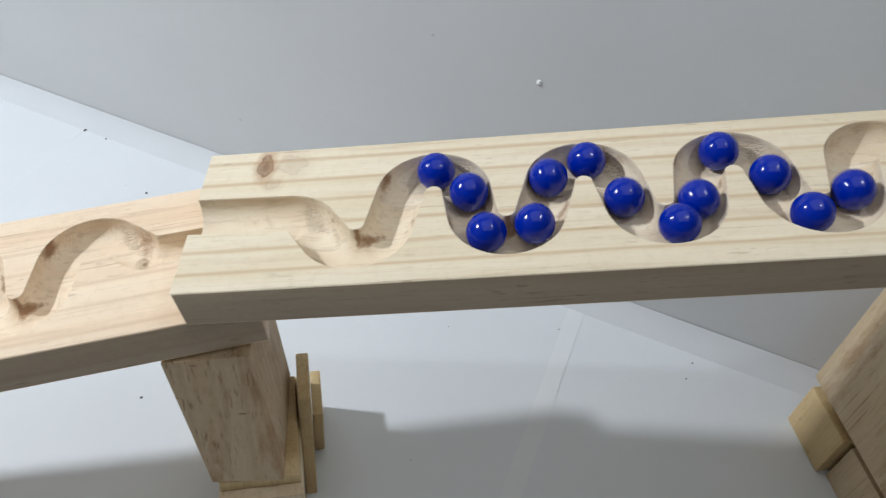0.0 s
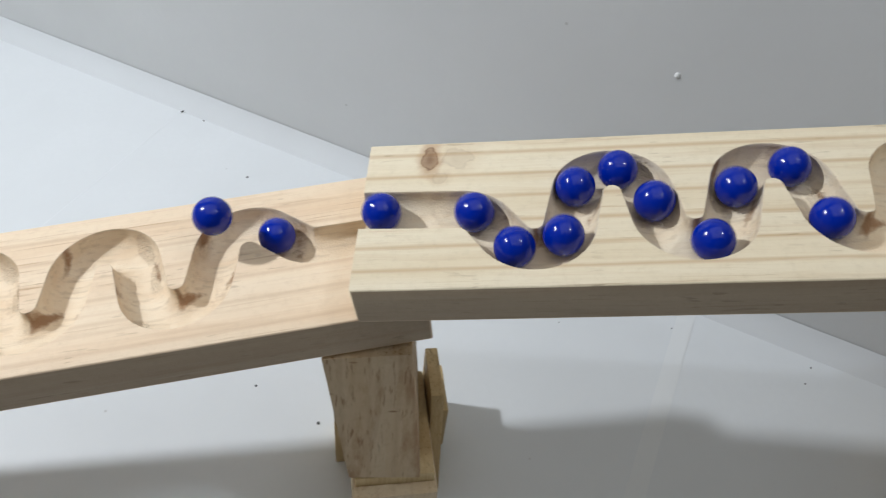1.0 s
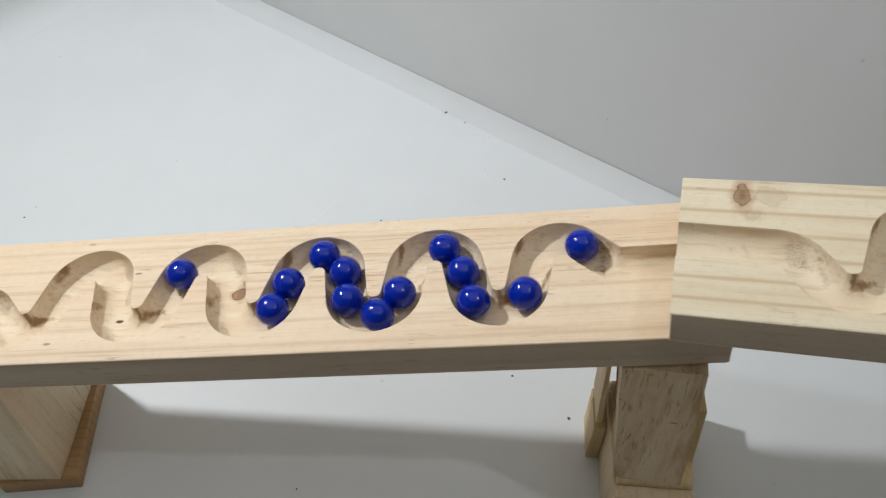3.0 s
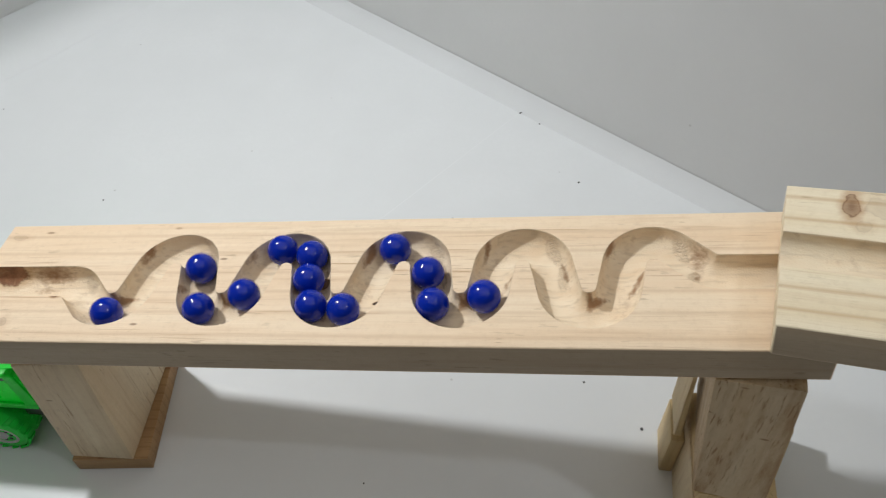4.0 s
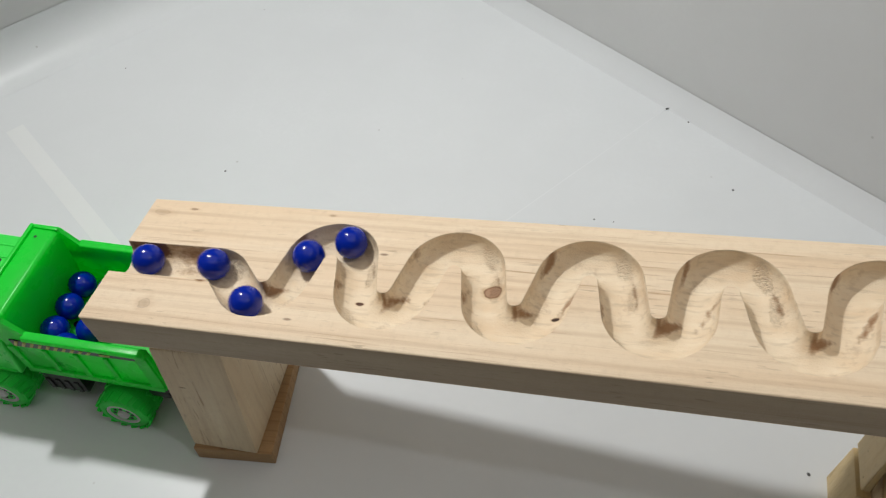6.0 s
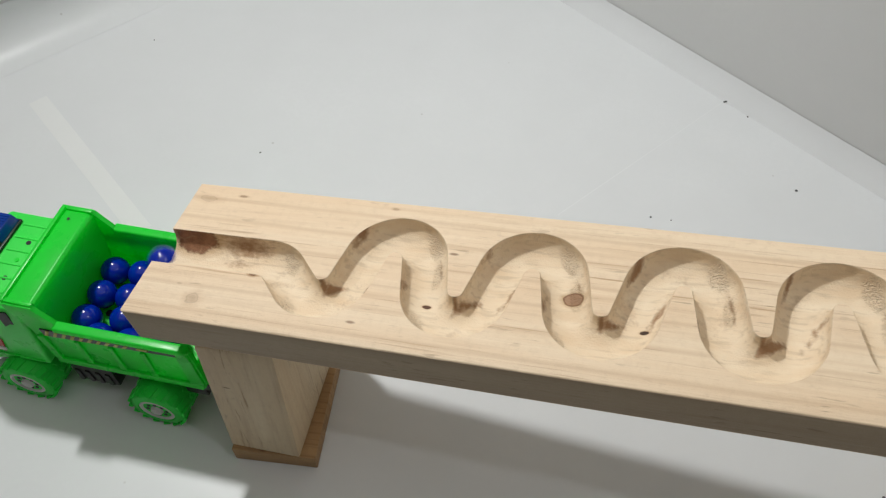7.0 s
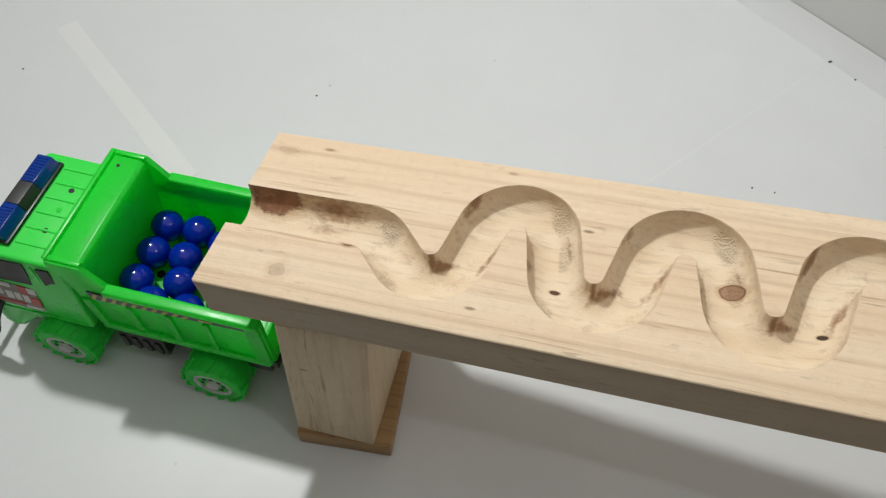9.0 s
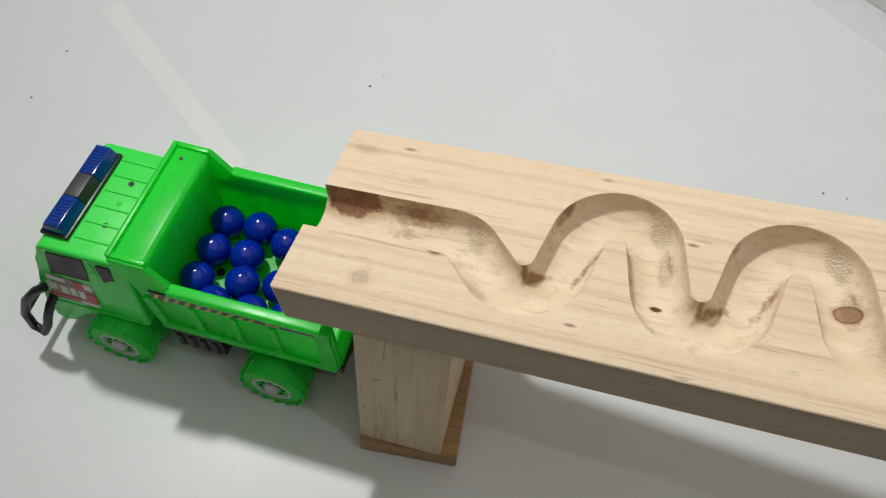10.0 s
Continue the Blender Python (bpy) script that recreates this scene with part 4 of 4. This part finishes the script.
bmesh.ops.create_uvsphere(bm, u_segments=40, v_segments=24, radius=RAD)
first = part("marble", bm, BLUE)
for p in first.data.polygons:
    p.use_smooth = True
tagged(first, "glossy blue marble rolling down the grooved board", "marble", "blue marbles")
MARBLES = [first] + [copy_thing(first, Matrix.Identity(4)) for _ in range(12)]

# For each marble: seconds, millimetres travelled past the joint, sideways shift, and lift.
TRACKS = [
    [(0, -128.4, 1.6), (0.3, -87.6, 1.6), (0.5, -48, 1.6), (0.7, -14.4, 1.6), (0.9, 46, 0, 1), (1, 69.7, 0, 20), (1.2, 154.9, 1.3), (1.5, 181.4, 1.5), (1.7, 206.6, 1.5), (2, 249.8, -0.4), (2.2, 272.6, 1.6), (2.5, 319.5, 1.1), (2.7, 344.7, 0.6), (3.8, 490, 1.3), (4, 524.8, -0.6), (4.2, 552.5, 1.6), (4.5, 607.7, 1.2)],
    [(0, -146.4, 1), (0.3, -108, 1.6), (0.5, -66, 0.4), (0.7, -37.2, 1.6), (1, 39.6, -0.6), (1.2, 67.3, 0, 10.9), (1.5, 116.5, -1.6), (1.7, 145.3, 0.7), (2, 177.8, -0.9), (2.2, 200.6, 1.6), (2.5, 240.2, -0.4), (2.7, 263, 1.6), (3.8, 421.6, -0.1), (4, 455.2, 0), (4.2, 482.8, 1.6), (4.5, 533.2, -1.6)],
    [(0, -170.4, 0.9), (0.3, -129.6, 1.6), (0.5, -97.2, 1.6), (0.7, -62.4, 0), (1, -7.2, 1.1), (1.2, 48.1, 1.6), (1.5, 90.1, 0.8), (1.7, 114.1, 0.2), (2, 159.7, 1.6), (2.2, 180.2, 1.6), (2.5, 221, -1), (2.7, 248.6, 0.2), (3.8, 392.7, -0.3), (4, 430, -1.6), (4.2, 461.2, 0.3), (4.5, 504.4, 1.2), (5, 586.1, 1.6)],
    [(0, -193.1, 1.2), (0.3, -147.6, 1.6), (0.5, -123.6, 1.6), (0.7, -92.4, 1.6), (1, -42, 1.6), (1.2, -3.6, 1.6), (1.5, 63.7, 1.6), (1.7, 93.7, -0.5), (2, 138.1, -0.9), (2.2, 163.3, 1.6), (2.5, 200.6, 1.6), (2.7, 224.6, -1.1), (3.8, 369.9, 1.6), (4, 403.5, 1.6), (4.2, 434.8, -1.6), (4.5, 480.4, 1.6), (5, 557.3, 1.6)],
    [(0, -218.3, 1.6), (0.3, -166.8, 1.6), (0.5, -136.8, 1.3), (0.7, -115.2, 1.6), (1, -64.8, 0.6), (1.2, -33.6, 1.6), (1.5, 48.1, 1.6), (1.7, 76.9, -0.6), (2, 115.3, -0.9), (2.2, 145.3, -0.8), (2.5, 182.6, 0.7), (2.7, 205.4, 0.2), (3.8, 351.9, -0.8), (4, 373.5, 1.6), (4.2, 401.1, 1.6), (4.5, 449.2, -0.8), (5, 527.2, -1.6)],
    [(0, -235.1, 1.6), (0.3, -199.1, 0.2), (0.5, -163.2, 0.6), (0.7, -132, 1.6), (1, -87.6, 1.5), (1.2, -52.8, 1.2), (1.5, 9.6, 0), (1.7, 54.1, 1.6), (2, 94.9, -0.1), (2.2, 123.7, -1.6), (2.5, 164.5, 1.6), (2.7, 187.4, 0.9), (3.8, 338.7, -1.6), (4, 357.9, 1.4), (4.2, 378.3, 1.6), (4.5, 431.2, -1.3), (5, 502, 0.2), (5.5, 589.7, 1.6)],
    [(0, -260.3, -0.1), (0.3, -221.9, 1.6), (0.5, -185.9, 0.7), (0.7, -154.8, -0.4), (1, -112.8, 1.6), (1.2, -76.8, 1.6), (1.5, -30, 1.2), (1.7, 13.2, 0), (2, 78.1, 1.5), (2.2, 100.9, 1), (2.5, 147.7, 1.6), (2.7, 168.1, 1), (3.8, 323.1, 0), (4, 343.5, -1.6), (4.2, 362.7, 1.6), (4.5, 409.5, 1.6), (5, 484, 1.6), (5.5, 564.5, 1.6)],
    [(0, -289.1, 1.4), (0.3, -238.7, 1.6), (0.5, -207.5, -0.2), (0.7, -176.4, 0.8), (1, -130.8, 1.6), (1.2, -103.2, 1.6), (1.5, -49.2, 1.6), (1.7, -15.6, 1.4), (2, 57.7, 1.6), (2.2, 80.5, 1.6), (2.5, 124.9, -1.5), (2.7, 152.5, 1.6), (3.8, 294.3, 0.8), (4, 327.9, -1.6), (4.2, 348.3, -1.6), (4.5, 377.1, 1.6), (5, 458.8, 0.8), (5.5, 539.2, 0.2)],
    [(0, -305.9, 0.5), (0.3, -256.7, 1.2), (0.5, -227.9, 1.6), (0.7, -197.9, 0.5), (1, -151.2, 1.6), (1.2, -129.6, 1.6), (1.5, -84, -0.1), (1.7, -50.4, 1.6), (2, 13.2, 0), (2.2, 63.7, 1.6), (2.5, 93.7, 0.8), (2.7, 115.3, -0.7), (3.8, 273.8, 1.6), (4, 311.1, 1.2), (4.2, 332.7, -1.6), (4.5, 356.7, 1.6), (5, 431.2, -1.3), (5.5, 509.2, 0.5), (6, 595.7, 1)],
    [(0, -335.9, 1.6), (0.3, -295.1, 1.6), (0.5, -257.9, 0.7), (0.7, -232.7, 1.6), (1, -184.8, 0.3), (1.2, -152.4, 1.6), (1.5, -116.4, 1.6), (1.7, -85.2, 0.4), (2, -34.8, 1.6), (2.2, 8.4, 0), (2.5, 74.5, 0.3), (2.7, 98.5, -0.4), (3.8, 239, -1.6), (4, 269, 1.6), (4.2, 296.7, 1.5), (4.5, 342.3, -1.2), (5, 402.3, 0.8), (5.5, 482.8, 1.6), (6, 560.9, 1.6), (6.2, 600.5, 0.6)],
    [(0, -358.7, 0.3), (0.3, -325.1, 0.5), (0.5, -286.7, 1.6), (0.7, -255.5, 0.6), (1, -214.7, -0.1), (1.2, -183.6, 0.3), (1.5, -139.2, 1.6), (1.7, -120, 1.6), (2, -68.4, 0.8), (2.2, -37.2, 1.6), (2.5, 40.9, 1.6), (2.7, 78.1, -0.7), (3.8, 212.6, 0.6), (4, 241.4, -1.6), (4.2, 267.8, 1.6), (4.5, 319.5, 0.9), (5, 374.7, 1.6), (5.5, 452.8, 0.6), (6, 529.6, -1.4), (6.2, 556.1, 1.6)],
    [(0, -383.9, 1.6), (0.3, -351.5, 1.6), (0.5, -326.3, 1.6), (0.7, -293.9, 0.4), (1, -241.1, 1.6), (1.2, -215.9, 0.1), (1.5, -170.4, 1.6), (1.7, -140.4, 1.6), (2, -97.2, 0.8), (2.2, -64.8, 1), (2.5, -9.6, 0.4), (2.7, 43.3, 0.1), (3.8, 191, 1.6), (4, 223.4, -1.6), (4.2, 253.4, 0.6), (4.5, 293.1, 0.7), (5, 356.7, 1.6), (5.5, 417.9, 1.3), (6, 490, -0), (6.2, 521.2, -0.8)],
    [(0, -410.3, 0.7), (0.3, -365.9, 1.6), (0.5, -340.7, 1.6), (0.7, -314.3, 1.3), (1, -268.7, 0.8), (1.2, -239.9, 1.6), (1.5, -190.7, -1.6), (1.7, -159.6, 1.6), (2, -123.6, 1.6), (2.2, -92.4, 0.3), (2.5, -42, 1.6), (2.7, -6, 0.8), (3.8, 165.7, 1.6), (4, 194.6, 1.6), (4.2, 222.2, -1.2), (4.5, 263, 1.6), (5, 336.3, -1.6), (5.5, 391.5, 0), (6, 468.4, 1.6), (6.2, 493.6, 0.4)],
]

# Seconds at which each leaves the lower board, and where it comes to rest in the bed.
LEAVE = [4.56, 4.93, 5.16, 5.33, 5.46, 5.64, 5.79, 5.92, 6.11, 6.29, 6.56, 6.80, 6.95]
REST = [(-421, 227.8), (-422.9, 258.5), (-421.6, 243.3), (-409.2, 219.5), (-401.9, 232.5), (-407.6, 260.3), (-406.3, 245.1), (-392.6, 221.0), (-392.6, 256.7), (-386.2, 236.3), (-382.0, 251.0), (-377.0, 223.5), (-371.0, 240.0)]
JOINT = 0.61134
# The first one leaps over a bend: its number, seconds from and to, height of the leap.
LEAP = (0, 1.0, 1.2, 0.003)


def along(line):
    s = np.r_[0, np.cumsum(np.hypot(*np.diff(line, axis=0).T))]
    tan = np.gradient(line, axis=0)
    tan /= np.hypot(*tan.T)[:, None]
    return line, s, np.column_stack([-tan[:, 1], tan[:, 0]])


def spot(q, w, lift):
    """World place of a marble q metres past the joint, w to the side of the groove's middle."""
    (line, s, nor), m, d = (RUN_UPPER, UPPER_M, -q) if q < 0 else (RUN_LOWER, LOWER_M, JOINT - q)
    p = np.array([np.interp(d, s, line[:, k]) + w * np.interp(d, s, nor[:, k]) for k in (0, 1)])
    if d < 0:
        p[0] += d
    z = RAD - DEPTH + 0.0001
    if 0 <= q < 0.030:
        lift += 0.0201 * (1 - q / 0.030) ** 1.2
    return m @ Vector((p[0], p[1], z)) + Vector((0, 0, lift))


def eased(ts, xs, t):
    """Smooth monotone interpolation through the rows."""
    i = min(max(int(np.searchsorted(ts, t)) - 1, 0), len(ts) - 2)
    h = ts[i + 1] - ts[i]
    slope = lambda j: (xs[j + 1] - xs[j]) / (ts[j + 1] - ts[j])

    def tangent(j):
        if j == 0:
            return slope(0)
        if j == len(ts) - 1:
            return slope(j - 1)
        a, b = slope(j - 1), slope(j)
        return 0.0 if a * b <= 0 else 2 * a * b / (a + b)
    u = (t - ts[i]) / h
    return (2 * u ** 3 - 3 * u ** 2 + 1) * xs[i] + (u ** 3 - 2 * u ** 2 + u) * h * tangent(i) + (3 * u ** 2 - 2 * u ** 3) * xs[i + 1] + (u ** 3 - u ** 2) * h * tangent(i + 1)


RUN_UPPER, RUN_LOWER = along(UPPER_LINE), along(LOWER_LINE)


def marble_place(i, t):
    if i == LEAP[0] and LEAP[1] < t < LEAP[2]:
        u = (t - LEAP[1]) / (LEAP[2] - LEAP[1])
        p = rolled_place(i, LEAP[1]).lerp(rolled_place(i, LEAP[2]), u)
        return p + Vector((0, 0, 4 * LEAP[3] * u * (1 - u)))
    return rolled_place(i, t)


def rolled_place(i, t):
    rows = [(*r, 0) if len(r) == 3 else r for r in TRACKS[i]] + [(LEAVE[i], JOINT * 1000 + 2, 0, 0)]
    ts, q, w, up = ([r[k] for r in rows] for k in range(4))
    if t <= LEAVE[i]:
        return spot(eased(ts, q, t) * MM, eased(ts, w, t) * MM, max(0.0, eased(ts, up, t)) * MM)
    start = spot(JOINT + 0.002, 0, 0)
    end = Vector((REST[i][0] * MM, REST[i][1] * MM, BED_Z + RAD))
    dt = t - LEAVE[i]
    fall, roll = 0.115, 0.42
    share = 0.55 * min(dt, fall) / fall
    if dt > fall:
        share += 0.45 * (1 - (1 - min(1.0, (dt - fall) / roll)) ** 2)
    drop = min(1.0, dt / fall) ** 2
    hop = 0.006 * max(0.0, math.sin(math.pi * (dt - fall) / 0.12)) if fall < dt < fall + 0.12 else 0.0
    p = start.lerp(end, share)
    p.z = start.z + (end.z - start.z) * drop + hop
    return p


def motions():
    """Key every marble: rolling in the groove, dropping at the joint, falling into the bed."""
    for i, ob in enumerate(MARBLES):
        rows, turn, last = [], Matrix.Identity(3), None
        for k in range(0, 301):
            t = k / 30
            if t > LEAVE[i] + 0.7 and k != 300:
                continue
            p = marble_place(i, t)
            if last is not None:
                d = p - last
                flat = Vector((d.x, d.y, 0))
                if flat.length > 1e-6:
                    turn = Matrix.Rotation(min(flat.length / RAD, 1.4), 3, Vector((0, 0, 1)).cross(flat).normalized()) @ turn
            last = p
            rows.append((t, Matrix.Translation(p) @ turn.to_4x4()))
        walk(ob, rows)


motions()
